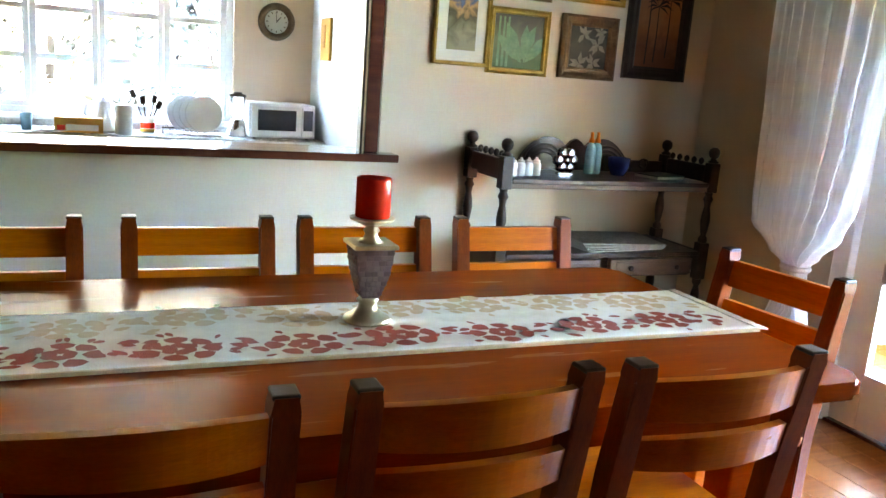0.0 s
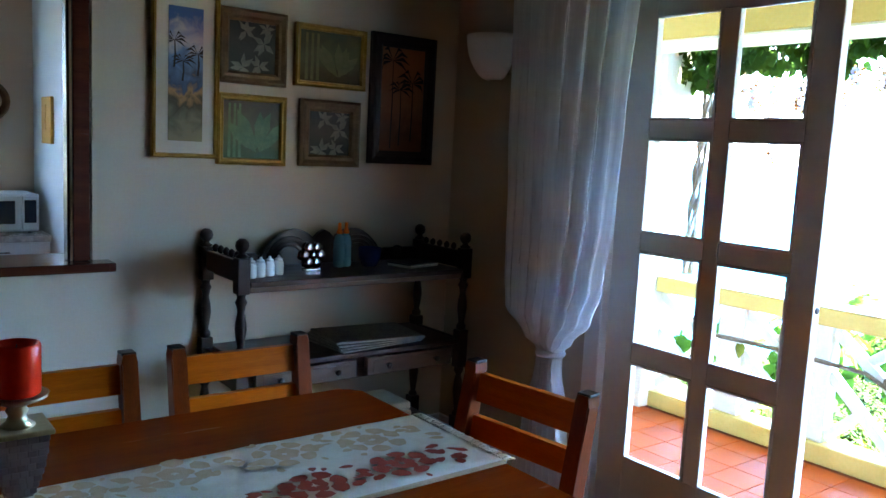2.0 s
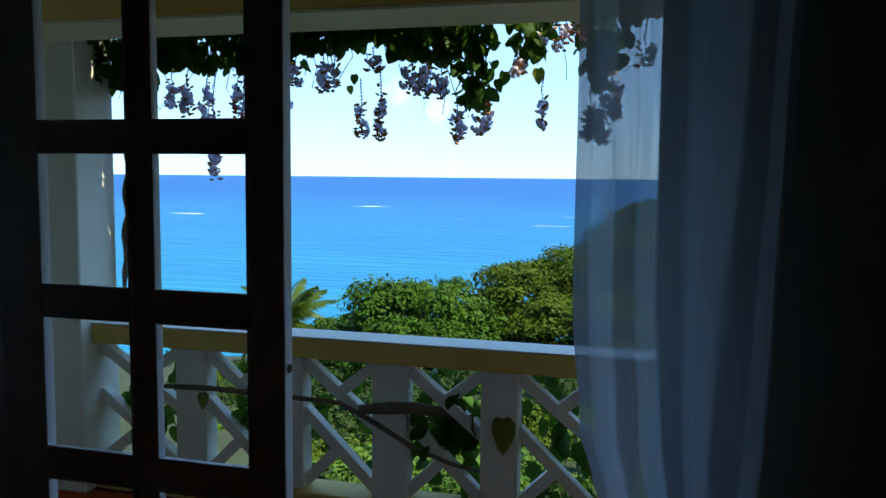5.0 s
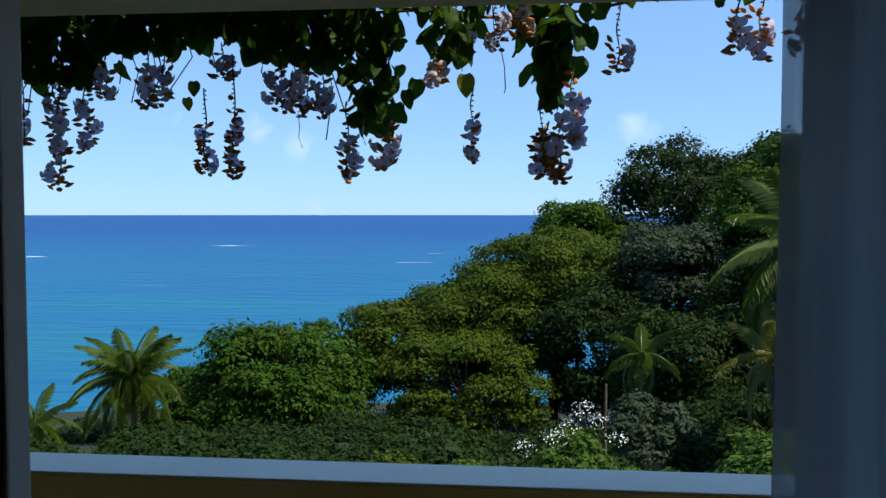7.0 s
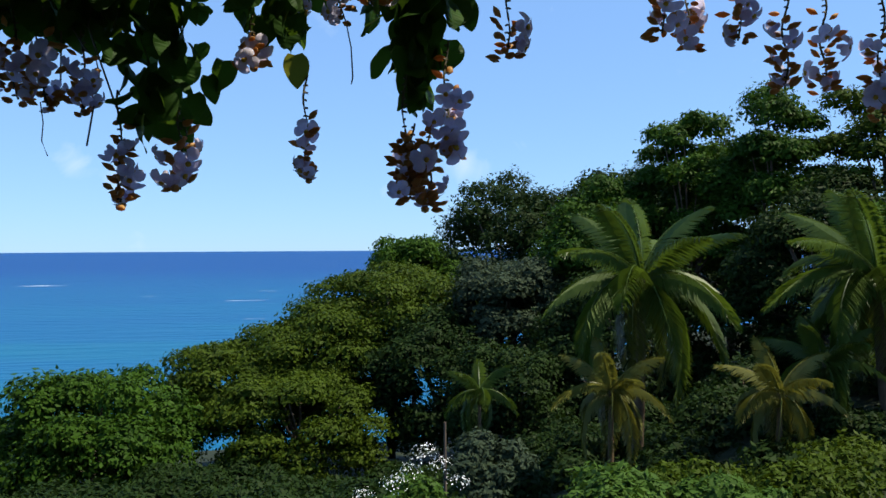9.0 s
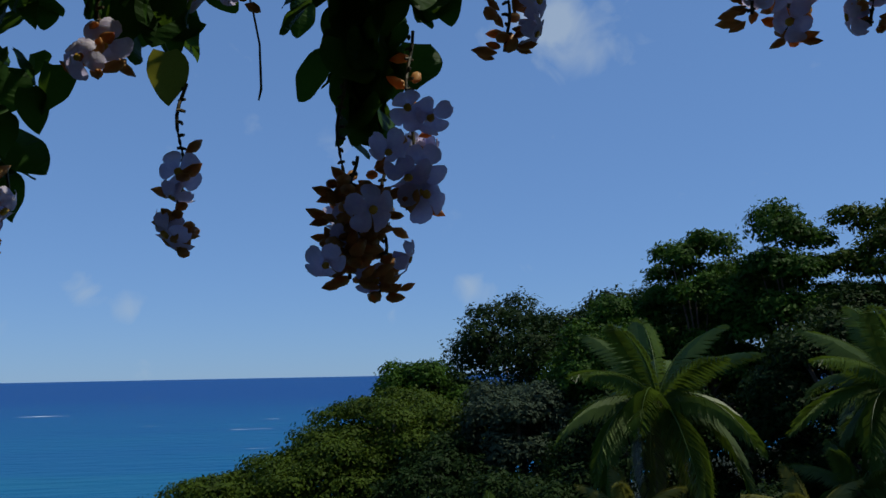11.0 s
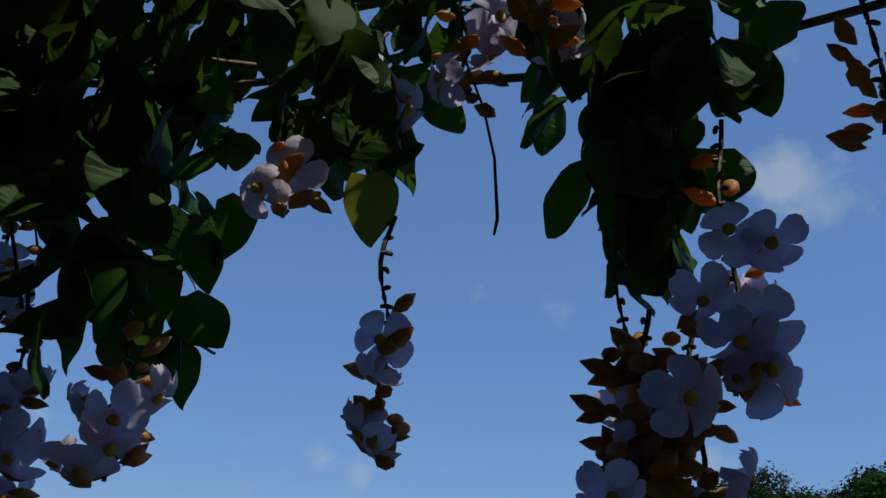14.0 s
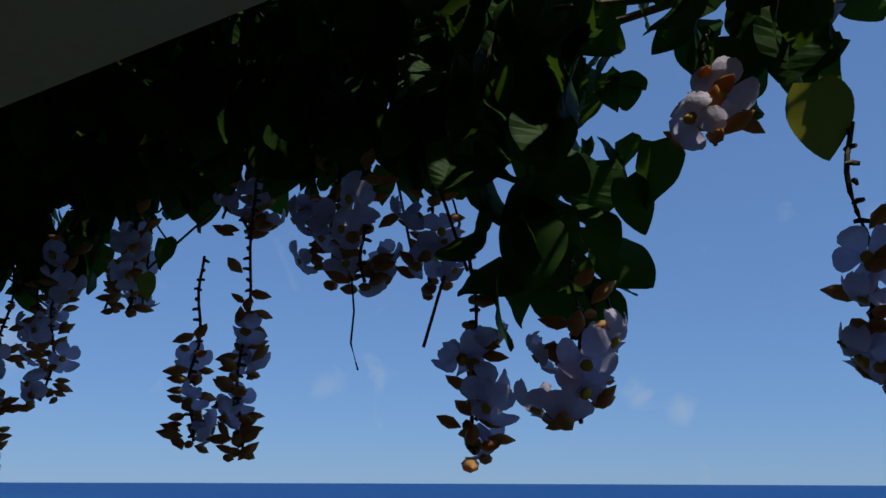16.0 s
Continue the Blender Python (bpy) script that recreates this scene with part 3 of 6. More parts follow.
solid("wall_balcony_end", span((BX0, BY0, -0.03), (2.43, BY0 + 0.2, 2.086)), M_RAILWHITE, "white painted end wall of the balcony", "wall", kind="structure")

rail = thing("balcony_railing", (2.65, 0, 0), 0, "white masonry railing with diagonal fretwork and yellow coping", "railing", kind="structure")
coping = part("coping", span((-0.09, -4.449, 0.688), (0.09, -0.247, 0.779), 0.008), M_YELLOW, rail, "yellow painted coping")
part("coping_top", span((-0.088, -4.449, 0.780), (0.088, -0.247, 0.786), 0.002), M_RAILWHITE, rail, "pale top sheet on the yellow coping")
post_y = [-0.75 - 0.489 * i for i in range(8)]
for y in post_y:
    part("baluster", span((-0.05, y - 0.08, 0.0735), (0.05, y + 0.08, 0.6875), 0.006), M_RAILWHITE, rail)


def strut(y0, z0, y1, z1, x=0.0):
    d, w = math.hypot(y1 - y0, z1 - z0), 0.05
    turn = Matrix.Rotation(math.atan2(z1 - z0, y1 - y0), 4, "X")
    return box((x, (y0 + y1) / 2, (z0 + z1) / 2), (0.055, d, w), 0.004, turn)


edges = [-0.245 + 0.0] + post_y
for a, b in zip(edges, edges[1:]):
    hi_y, lo_y = (a - 0.08 if a != edges[0] else a), b + 0.08
    w = hi_y - lo_y
    part("fret", strut(hi_y + 0.01, 0.665, lo_y - 0.01, 0.385), M_RAILWHITE, rail)
    part("fret", strut(hi_y + 0.01, 0.435, lo_y - 0.01, 0.10), M_RAILWHITE, rail)
    part("fret", strut(lo_y - 0.005, 0.665, lo_y + w * 0.47, 0.535, 0.004), M_RAILWHITE, rail)
    part("fret", strut(hi_y + 0.005, 0.10, hi_y - w * 0.47, 0.262, 0.004), M_RAILWHITE, rail)

# ---- land and sea ----
def ground_z(x, y):
    z = -3.4 - 0.17 * max(0.0, x - 6)
    z += min(9.0, 0.30 * max(0.0, -y - 7)) * min(1, max(0, (x - 4) / 20))
    z -= 0.05 * max(0.0, y - 6) * min(1, max(0, (x - 4) / 20))
    shore = 58 + 1.1 * max(0, -y - 2)
    if x > shore:
        z -= 0.4 * (x - shore)
    return max(z, -26) + 0.35 * noise.noise(Vector((x * 0.15, y * 0.15, 0)))


bm = bmesh.new()
gx = [-400, -200, -90, -40, -15] + [i * 2.0 for i in range(-4, 62)] + [130, 160, 220, 320]
gy = [-600, -300, -180, -120] + [i * 3.0 for i in range(-32, 24)] + [80, 120, 200, 400]
grid = [[bm.verts.new((x, y, ground_z(x, y))) for y in gy] for x in gx]
for i in range(len(gx) - 1):
    for j in range(len(gy) - 1):
        bm.faces.new((grid[i][j], grid[i + 1][j], grid[i + 1][j + 1], grid[i][j + 1]))
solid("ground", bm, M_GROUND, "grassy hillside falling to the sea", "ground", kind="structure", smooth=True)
SEA = -14.0
bm = bmesh.new()
bmesh.ops.create_circle(bm, cap_ends=True, segments=96, radius=4950, matrix=Matrix.Translation((0, 0, SEA)))
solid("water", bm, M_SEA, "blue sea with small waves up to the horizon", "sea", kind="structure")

# ---- curtains ----
def curtain(name, spans, x, folds, label):
    """spans: (z, y0, y1) from the top down; gathered by a tie."""
    cloth = thing(name, (x, 0, 0), 0, label, "curtain", "balcony curtains")
    bm = bmesh.new()
    nu, nv = folds * 10, 90
    ztop, zbot = spans[0][0], spans[-1][0]
    ring = []
    for j in range(nv + 1):
        z = ztop + (zbot - ztop) * j / nv
        for (za, a0, a1), (zb, b0, b1) in zip(spans, spans[1:]):
            if zb <= z <= za:
                f = (za - z) / max(za - zb, 1e-6)
                f = f * f * (3 - 2 * f)
                y0, y1 = a0 + (b0 - a0) * f, a1 + (b1 - a1) * f
                break
        w = y1 - y0
        amp = 0.022 + 0.03 * max(0, 0.35 - w)
        row = []
        for i in range(nu + 1):
            u = i / nu
            ph = u * folds * 2 * math.pi + 3.4 * noise.noise(Vector((u * 2.6, z * 0.55, 3.1 + x)))
            wob = 0.35 * noise.noise(Vector((u * 9, z * 1.4, 7.7)))
            bow = 0.05 * math.sin(math.pi * u) * (1 if w > 0.2 else 0.3)
            row.append(bm.verts.new((-bow + amp * (math.sin(ph) + wob), y0 + w * (u + 0.012 * math.sin(ph * 2)), z)))
        ring.append(row)
    for a, b in zip(ring, ring[1:]):
        for i in range(nu):
            bm.faces.new((a[i], a[i + 1], b[i + 1], b[i]))
    part("cloth", bm, M_SHEER, cloth, smooth=True)
    return cloth


left = curtain("curtain", [(2.42, -1.28, -0.56), (1.6, -1.23, -0.58), (1.25, -1.21, -0.60), (0.95, -1.17, -0.61), (0.80, -1.12, -0.63), (0.71, -1.03, -0.76), (0.65, -0.97, -0.87), (0.60, -0.97, -0.86), (0.35, -1.03, -0.80), (0.03, -1.09, -0.74)], 1.0, 9, "sheer white curtain tied back beside the balcony door")
part("tieback", lathe([(0.060, -0.012), (0.066, 0), (0.060, 0.012)], 20, (0, -0.92, 0.645)), M_SHEER, left, smooth=True)
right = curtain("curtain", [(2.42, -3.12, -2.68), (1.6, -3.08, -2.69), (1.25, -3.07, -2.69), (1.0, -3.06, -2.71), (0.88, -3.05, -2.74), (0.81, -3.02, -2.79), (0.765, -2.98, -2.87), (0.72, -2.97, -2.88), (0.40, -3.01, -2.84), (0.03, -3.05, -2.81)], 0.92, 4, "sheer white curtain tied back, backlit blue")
part("tieback", lathe([(0.066, -0.012), (0.072, 0), (0.066, 0.012)], 20, (0, -2.925, 0.745)), M_SHEER, right, smooth=True)
rod = thing("curtain_rod", (0.96, 0, 2.44), 0, "white curtain rod above the doorway", "curtain rod")
part("rod", tube([(0, -3.15, 0), (0, -0.28, 0)], 0.012, 10), M_WHITE, rod)
for y in (-3.12, -0.31):
    part("bracket", span((0.0, y - 0.01, -0.012), (X1 - 0.96, y + 0.01, 0.012), 0.002), M_WHITE, rod)

sconce = thing("wall_sconce", (X1, -0.30, 1.81), 0, "white plaster half-bowl wall light, unlit", "wall light")
bm = bmesh.new()
prev = None
for k in range(9):
    r, z = 0.145 * math.sin(math.pi / 2 * (0.18 + 0.82 * k / 8)), 0.205 * (1 - math.cos(math.pi / 2 * k / 8)) ** 0.8
    row = [bm.verts.new((-r * math.sin(math.pi * i / 16), r * math.cos(math.pi * i / 16), z)) for i in range(17)]
    if prev:
        for i in range(16):
            bm.faces.new((prev[i], prev[i + 1], row[i + 1], row[i]))
    prev = row
bowl = part("bowl", bm, M_SCONCE, sconce, smooth=True)
sol = bowl.modifiers.new("thickness", "SOLIDIFY")
sol.thickness = 0.008

# ---- dining table and what lies on it ----
def rounded(x0, x1, y0, y1, r, bow=0.0, n=6):
    pts = []
    for cx, cy, a0 in ((x1 - r, y1 - r, 0), (x0 + r, y1 - r, 90), (x0 + r, y0 + r, 180), (x1 - r, y0 + r, 270)):
        pts += [(cx + r * math.cos(radians(a0 + 90 * i / n)), cy + r * math.sin(radians(a0 + 90 * i / n))) for i in range(n + 1)]
    return [(x + (bow * (1 - ((y - (y0 + y1) / 2) / ((y1 - y0) / 2)) ** 2) if x > (x0 + x1) / 2 else 0), y) for x, y in pts]


TX0, TX1, TY0, TY1, TZ = -2.85, -0.175, -2.285, -1.255, 0.755
table = thing("dining_table", (0, 0, 0), 0, "long polished mahogany dining table with rounded corners", "table")
bm = outline(rounded(TX0, TX1, TY0, TY1, 0.05), TZ - 0.042, TZ)
bmesh.ops.bevel(bm, geom=[e for e in bm.edges if abs(e.verts[0].co.z - e.verts[1].co.z) < 1e-5], offset=0.010, segments=3, affect="EDGES")
part("tabletop", bm, M_TABLE, table)
for lo, hi in (((TX0 + .12, TY0 + .10, .62), (TX1 - .12, TY0 + .125, TZ - .0425)), ((TX0 + .12, TY1 - .125, .62), (TX1 - .12, TY1 - .10, TZ - .0425)), ((TX0 + .12, TY0 + .1255, .62), (TX0 + .145, TY1 - .1255, TZ - .0425)), ((TX1 - .145, TY0 + .1255, .62), (TX1 - .12, TY1 - .1255, TZ - .0425))):
    part("apron", span(lo, hi, 0.003), M_TABLE, table)
for x in (TX0 + .19, TX1 - .19):
    for y in (TY0 + .17, TY1 - .17):
        part("leg", box((x, y, .3555), (.085, .085, .711), 0.006), M_TABLE, table)

rng = random.Random(4)
runner = thing("table_runner", (0, 0, TZ), 0, "cream brocade table runner with red and tan roses", "table runner")
bm = bmesh.new()
RX0, RX1, RY0, RY1 = -2.6, -0.178, -1.945, -1.572
nu, nv = 160, 12
rows_v = []
for i in range(nu + 1):
    x = RX0 + (RX1 - RX0) * i / nu
    rows_v.append([bm.verts.new((x, RY0 + (RY1 - RY0) * j / nv + 0.006 * noise.noise(Vector((x * 2.3, j * .2, 1))), 0.006 + 0.004 * abs(noise.noise(Vector((x * 7, j * .5, 5)))))) for j in range(nv + 1)])
for a, b in zip(rows_v, rows_v[1:]):
    for j in range(nv):
        bm.faces.new((a[j], b[j], b[j + 1], a[j + 1]))
cl = part("cloth", bm, M_CLOTH, runner, smooth=True)
cl.modifiers.new("thickness", "SOLIDIFY").thickness = 0.004
bm = bmesh.new()
for j in range(34):
    y = RY0 + 0.006 + (RY1 - RY0 - 0.012) * j / 33
    tube([(RX1 - 0.004, y, 0.008), (RX1 + 0.012, y + rng.uniform(-.006, .006), 0.009), (RX1 + 0.026, y + rng.uniform(-.01, .01), 0.006)], [0.004, 0.0045, 0.003], 5, bm)
part("fringe", bm, M_CLOTH, runner, "twisted cream fringe")
part("hem", span((RX0, RY0 - 0.004, 0.001), (RX1, RY0 + 0.002, 0.010), 0.001), M_EMBTAN, runner)


def petal_shape(bm, cx, cy, z, ang, ln, wd):
    ca, sa = math.cos(ang), math.sin(ang)
    pts = [(0, 0), (.35, -.42), (.75, -.5), (1, -.15), (.96, .15), (.75, .5), (.35, .42)]
    bm.faces.new([bm.verts.new((cx + ca * a * ln - sa * b * wd, cy + sa * a * ln + ca * b * wd, z)) for a, b in pts])


def embroidery(ylo, yhi, seed):
    """Large open roses with petals parted by the ground cloth, sprigs of leaves between them."""
    r, bm = random.Random(seed), bmesh.new()
    x = RX0 + 0.1
    while x < RX1 - 0.08:
        s = r.uniform(.058, .070)
        cy = r.uniform(ylo + s * .95, max(ylo + s, yhi - s * 1.0))
        for n, r0, ln, wd, off in ((7, .48, .60, .74, r.random()), (6, .06, .46, .46, r.random())):
            for i in range(n):
                a = off + 2 * math.pi * i / n + r.uniform(-.12, .12)
                petal_shape(bm, x + 1.25 * r0 * s * math.cos(a), cy + r0 * s * math.sin(a), .0125 + .0001 * i, a, s * ln * r.uniform(.9, 1.2), s * wd)
        gap = r.uniform(.08, .12)
        for i in range(r.randint(7, 10)):
            px = x + s * 1.2 + gap * (i + .5) / 9
            py = min(yhi - .012, max(ylo + .012, cy + .035 * math.sin(i * 1.1) + r.uniform(-.028, .028)))
            petal_shape(bm, px, py, .0122 + .0001 * (i % 4), r.uniform(-.9, .9) + (math.pi if i % 3 == 0 else 0), r.uniform(.028, .048), r.uniform(.016, .028))
        for i in range(6):
            a = r.uniform(0, 6.28)
            py = cy + s * 1.15 * math.sin(a)
            if ylo + .01 < py < yhi - .008:
                petal_shape(bm, x + s * 1.45 * math.cos(a), py, .0131, a + r.uniform(-.6, .6), r.uniform(.018, .030), r.uniform(.010, .018))
        x += s * 2.1 + gap
    return bm


tagged(part("red_embroidery", embroidery(RY0 + .005, RY0 + .165, 3), M_EMBRED, runner, "dark red embroidered roses"), kind="stuff")
tagged(part("tan_embroidery", embroidery(RY0 + .17, RY1 - .01, 8), M_EMBTAN, runner, "pale tan embroidered roses"), kind="stuff")

holder = thing("candle_holder", (-1.165, -1.735, TZ + 0.0125), 0, "pale brass candle holder with mosaic glass body", "candle holder")
part("base", lathe([(.056, 0), (.056, .006), (.050, .012), (.034, .020), (.024, .030), (.020, .042), (.026, .050), (.020, .058)], 32), M_BRASS, holder, smooth=True)
body = part("body", bmesh.new(), M_MOSAIC, holder, "tapered body")
prof = [(.020, .058), (.026, .075), (.036, .110), (.042, .150), (.044, .178)]
bm = bmesh.new()
ring = []
for r, z in prof:
    ring.append([bm.verts.new((sx * r, sy * r, z)) for sx, sy in ((-1, -1), (1, -1), (1, 1), (-1, 1))])
for a, b in zip(ring, ring[1:]):
    for i in range(4):
        bm.faces.new((a[i], a[(i + 1) % 4], b[(i + 1) % 4], b[i]))
bm.to_mesh(body.data)
bm.free()
tile_me = finish(box((0, 0, 0), (1, 0.12, 1), 0.05, None, None, 1), "tile", M_MOSAIC)
for k in range(9):
    z = .064 + k * .0125
    r = np.interp(z + .006, [p[1] for p in prof], [p[0] for p in prof])
    n_t = 5
    for side in range(4):
        for i in range(n_t):
            w = 2 * r / n_t
            m = pose(0, 0, 0, 0, 0, 90 * side) @ pose(-r + w * (i + .5) + (w * .25 if k % 2 and i < n_t - 1 else 0), -r - .0008, z + .006) @ Matrix.Diagonal((w * .9, .016, .0108, 1))
            shared("tile", tile_me, body, m)
part("shoulder", box((0, 0, .182), (.104, .104, .010), 0.003), M_BRASS, holder)
part("neck", lathe([(.030, .187), (.018, .196), (.014, .206), (.019, .214), (.014, .222), (.030, .230), (.050, .238), (.052, .244), (.046, .243)], 32), M_BRASS, holder, smooth=True)
candle = thing("pillar_candle", (-1.165, -1.735, TZ + 0.0125 + .2445), 0, "short thick red pillar candle", "candle")
bm = lathe([(.038, 0), (.040, .003), (.040, .086), (.038, .091), (.034, .091), (.026, .084), (.004, .080)], 36)
part("wax", bm, M_RED, candle, smooth=True)
part("wick", tube([(0, 0, .079), (.001, .001, .088)], .0012, 6), M_CHARRED, candle)

# ---- chairs ----
def chair(at, rz, bow, label):
    c = thing("dining_chair", at, rz, label, "chair", "chairs round the table")
    bm = outline(rounded(-.215, .215, -.20, .22, .03), .435, .465)
    bmesh.ops.bevel(bm, geom=[e for e in bm.edges if abs(e.verts[0].co.z - e.verts[1].co.z) < 1e-5], offset=.006, segments=2, affect="EDGES")
    part("seat", bm, M_WOOD, c)
    for sx in (-1, 1):
        part("front_leg", box((sx * .185, .185, .2175), (.042, .042, .435), .004), M_WOOD, c)
        bm = bmesh.new()
        ring = []
        for y, z in ((-.20, 0), (-.195, .22), (-.20, .45), (-.232, .66), (-.268, .855), (-.272, .872)):
            h = .0225 if z < .86 else .017
            ring.append([bm.verts.new((sx * .1925 + dx * h, y + dy * .024, z + (.012 if z > .86 else 0))) for dx, dy in ((-1, -1), (1, -1), (1, 1), (-1, 1))])
        for a, b in zip(ring, ring[1:]):
            for i in range(4):
                bm.faces.new((a[i], a[(i + 1) % 4], b[(i + 1) % 4], b[i]))
        bm.faces.new(ring[0][::-1])
        bm.faces.new(ring[-1])
        bmesh.ops.bevel(bm, geom=[e for e in bm.edges if abs(e.verts[0].co.z - e.verts[1].co.z) > .05], offset=.004, segments=2, affect="EDGES")
        post = part("back_post", bm, M_POST, c)
        part("post_cap", box((sx * .1925, -.2722, .884), (.040, .044, .009), .003), M_CHARRED, post, "dark worn post end")
        part("side_stretcher", box((sx * .188, -.006, .20), (.022, .338, .032), .003), M_WOOD, c)
        part("seat_rail", box((sx * .188, -.006, .405), (.024, .338, .055), .003), M_WOOD, c)
    part("front_rail", box((0, .188, .405), (.327, .024, .055), .003), M_WOOD, c)
    part("back_rail", box((0, -.195, .405), (.339, .024, .055), .003), M_WOOD, c)
    for z0, z1, y in ((.775, .853, -.262), (.672, .735, -.243)):
        bm = bmesh.new()
        ring = []
        for i in range(13):
            u = -1 + i / 6
            dy = -bow * (1 - u * u)
            lean = (z1 - z0) * .18
            top = z1 + .010 * (1 - u * u) * (1 if bow else 0)
            ring.append([bm.verts.new((u * .1705, y + dy + a, zz)) for a, zz in ((-.010, z0), (.010, z0), (.010 - lean, top), (-.010 - lean, top))])
        for a, b in zip(ring, ring[1:]):
            for i in range(4):
                bm.faces.new((a[i], b[i], b[(i + 1) % 4], a[(i + 1) % 4]))
        bm.faces.new(ring[0])
        bm.faces.new(ring[-1][::-1])
        part("back_slat", bm, M_WOOD, c)
    return c


LAB = "varnished mahogany dining chair with ladder back, pushed under the table"
first = chair((-.453, -1.335, 0), 180, 0.0, LAB)
for x in (-.973, -1.475, -2.0, -2.52):
    copy_thing(first, pose(x, -1.335, 0, 0, 0, 180))
near = chair((-.69, -2.125, 0), 0, 0.035, LAB)
for x, r in ((-1.183, 1), (-1.68, -1), (-2.19, 0)):
    copy_thing(near, pose(x, -2.125, 0, 0, 0, r))
tagged(copy_thing(first, pose(-.205, -1.79, 0, 0, 0, 97)), "varnished mahogany dining chair with ladder back at the table's end")

# ---- sideboard and what stands on it ----
SB = thing("sideboard", (0.39, -0.21, 0), 0, "dark stained oak buffet with turned posts and carved crest", "sideboard")
HX, HY = 0.548, 0.180
turned = [(.020, .885), (.016, .870), (.024, .852), (.018, .838), (.014, .815), (.021, .775), (.023, .745), (.018, .705), (.013, .675), (.022, .660), (.022, .640)]
for sx in (-1, 1):
    for sy in (-1, 1):
        post = part("post", box((sx * HX, sy * HY, .955), (.052, .052, .14), .005), M_DARK, SB)
        at = (sx * HX, sy * HY, 0)
        part("finial", lathe([(.022, 1.025), (.026, 1.032), (.014, 1.040), (.012, 1.046), (.024, 1.058), (.027, 1.072), (.024, 1.088), (.012, 1.099)], 18, at), M_DARK, post, smooth=True)
        part("upper_turning", lathe([(r, z) for r, z in turned][::-1], 18, at), M_DARK, post, smooth=True)
        part("block", box((sx * HX, sy * HY, .55), (.052, .052, .18), .005), M_DARK, post)
        part("lower_turning", lathe([(.022, .46), (.022, .44), (.013, .425), (.020, .39), (.024, .35), (.018, .29), (.013, .25), (.022, .235), (.022, .225)][::-1], 18, at), M_DARK, post, smooth=True)
        part("foot", box((sx * HX, sy * HY, .1125), (.052, .052, .225), .005), M_DARK, post)
part("top_shelf", box((0, 0, .920), (2 * HX - .054, 2 * HY + .052, .022), .004), M_DARK, SB)
part("front_apron", box((0, -HY - .006, .8985), (2 * HX - .054, .020, .022), .003), M_DRAWER, SB)
for sx in (-1, 1):
    part("side_rail", box((sx * HX, 0, .970), (.022, 2 * HY - .054, .080), .004), M_DARK, SB)
    part("side_rail", box((sx * HX, 0, .545), (.022, 2 * HY - .054, .105), .004), M_DARK, SB)
part("middle_shelf", box((0, 0, .590), (2 * HX - .054, 2 * HY + .052, .020), .004), M_DARK, SB)
part("bottom_shelf", box((0, 0, .165), (2 * HX - .054, 2 * HY + .03, .022), .004), M_DARK, SB)
part("drawer_frame", box((0, .02, .525), (2 * HX - .054, 2 * HY - .03, .109), .003), M_DARK, SB)
for cx in (-.258, .258):
    dr = part("drawer", box((cx, -HY - .002, .528), (.46, .030, .078), .004), M_DRAWER, SB, "worn brown drawer front")
    part("drawer_bead", box((cx, -HY - .0185, .528), (.40, .004, .050), .0015), M_DRAWER, dr)
    for kx in (-.13, .13):
        part("knob", lathe([(.006, 0), (.006, .010), (.013, .016), (.012, .023), (.004, .026)], 14), M_DARK, dr, at=pose(cx + kx, -HY - .0205, .528, 90, 0, 0), smooth=True)
# carved crest: two arches that meet in a pointed fan, with scrolled ends
pts = []
for i in range(41):
    u = -1 + i / 20
    a = abs(u)
    z = .955 + .035
    if a < .62:
        z = .965 + .125 * math.sin(math.pi * min(1, (a + .02) / .62)) ** .75 if a > .06 else 1.085 - .25 * abs(a - .0)
    pts.append((u * (HX - .03), z))
bm = bmesh.new()
fr, bk = [], []
for x, z in pts:
    fr.append((bm.verts.new((x, HY - .014, .932)), bm.verts.new((x, HY - .014, z))))
    bk.append((bm.verts.new((x, HY + .010, .932)), bm.verts.new((x, HY + .010, z))))
for i in range(40):
    bm.faces.new((fr[i][0], fr[i + 1][0], fr[i + 1][1], fr[i][1]))
    bm.faces.new((bk[i][0], bk[i][1], bk[i + 1][1], bk[i + 1][0]))
    bm.faces.new((fr[i][1], fr[i + 1][1], bk[i + 1][1], bk[i][1]))
crest = part("crest", bm, M_DARK, SB, "carved back crest")
for sx in (-1, 1):
    for k, r in enumerate((.105, .085, .065)):
        arc = [(sx * .175 + r * math.cos(a), HY - .018, .955 + r * .95 * math.sin(a)) for a in [math.pi * i / 16 for i in range(17)]]
        part("carving", tube(arc, .0055, 6), M_DARK, crest, smooth=True)
    arc = [(sx * (.40 + .03 * math.cos(a) * (1 - a / 14)), HY - .018, .975 + .022 * math.sin(a)) for a in [.4 * i for i in range(20)]]
    part("scroll", tube(arc, .006, 6), M_DARK, crest, smooth=True)
    for i in range(5):
        part("gallery_bead", lathe([(.004, 0), (.012, .008), (.014, .017), (.012, .026), (.004, .034)], 12, (sx * (HX - .012), -.11 + i * .055, 1.010)), M_DARK, SB, smooth=True)

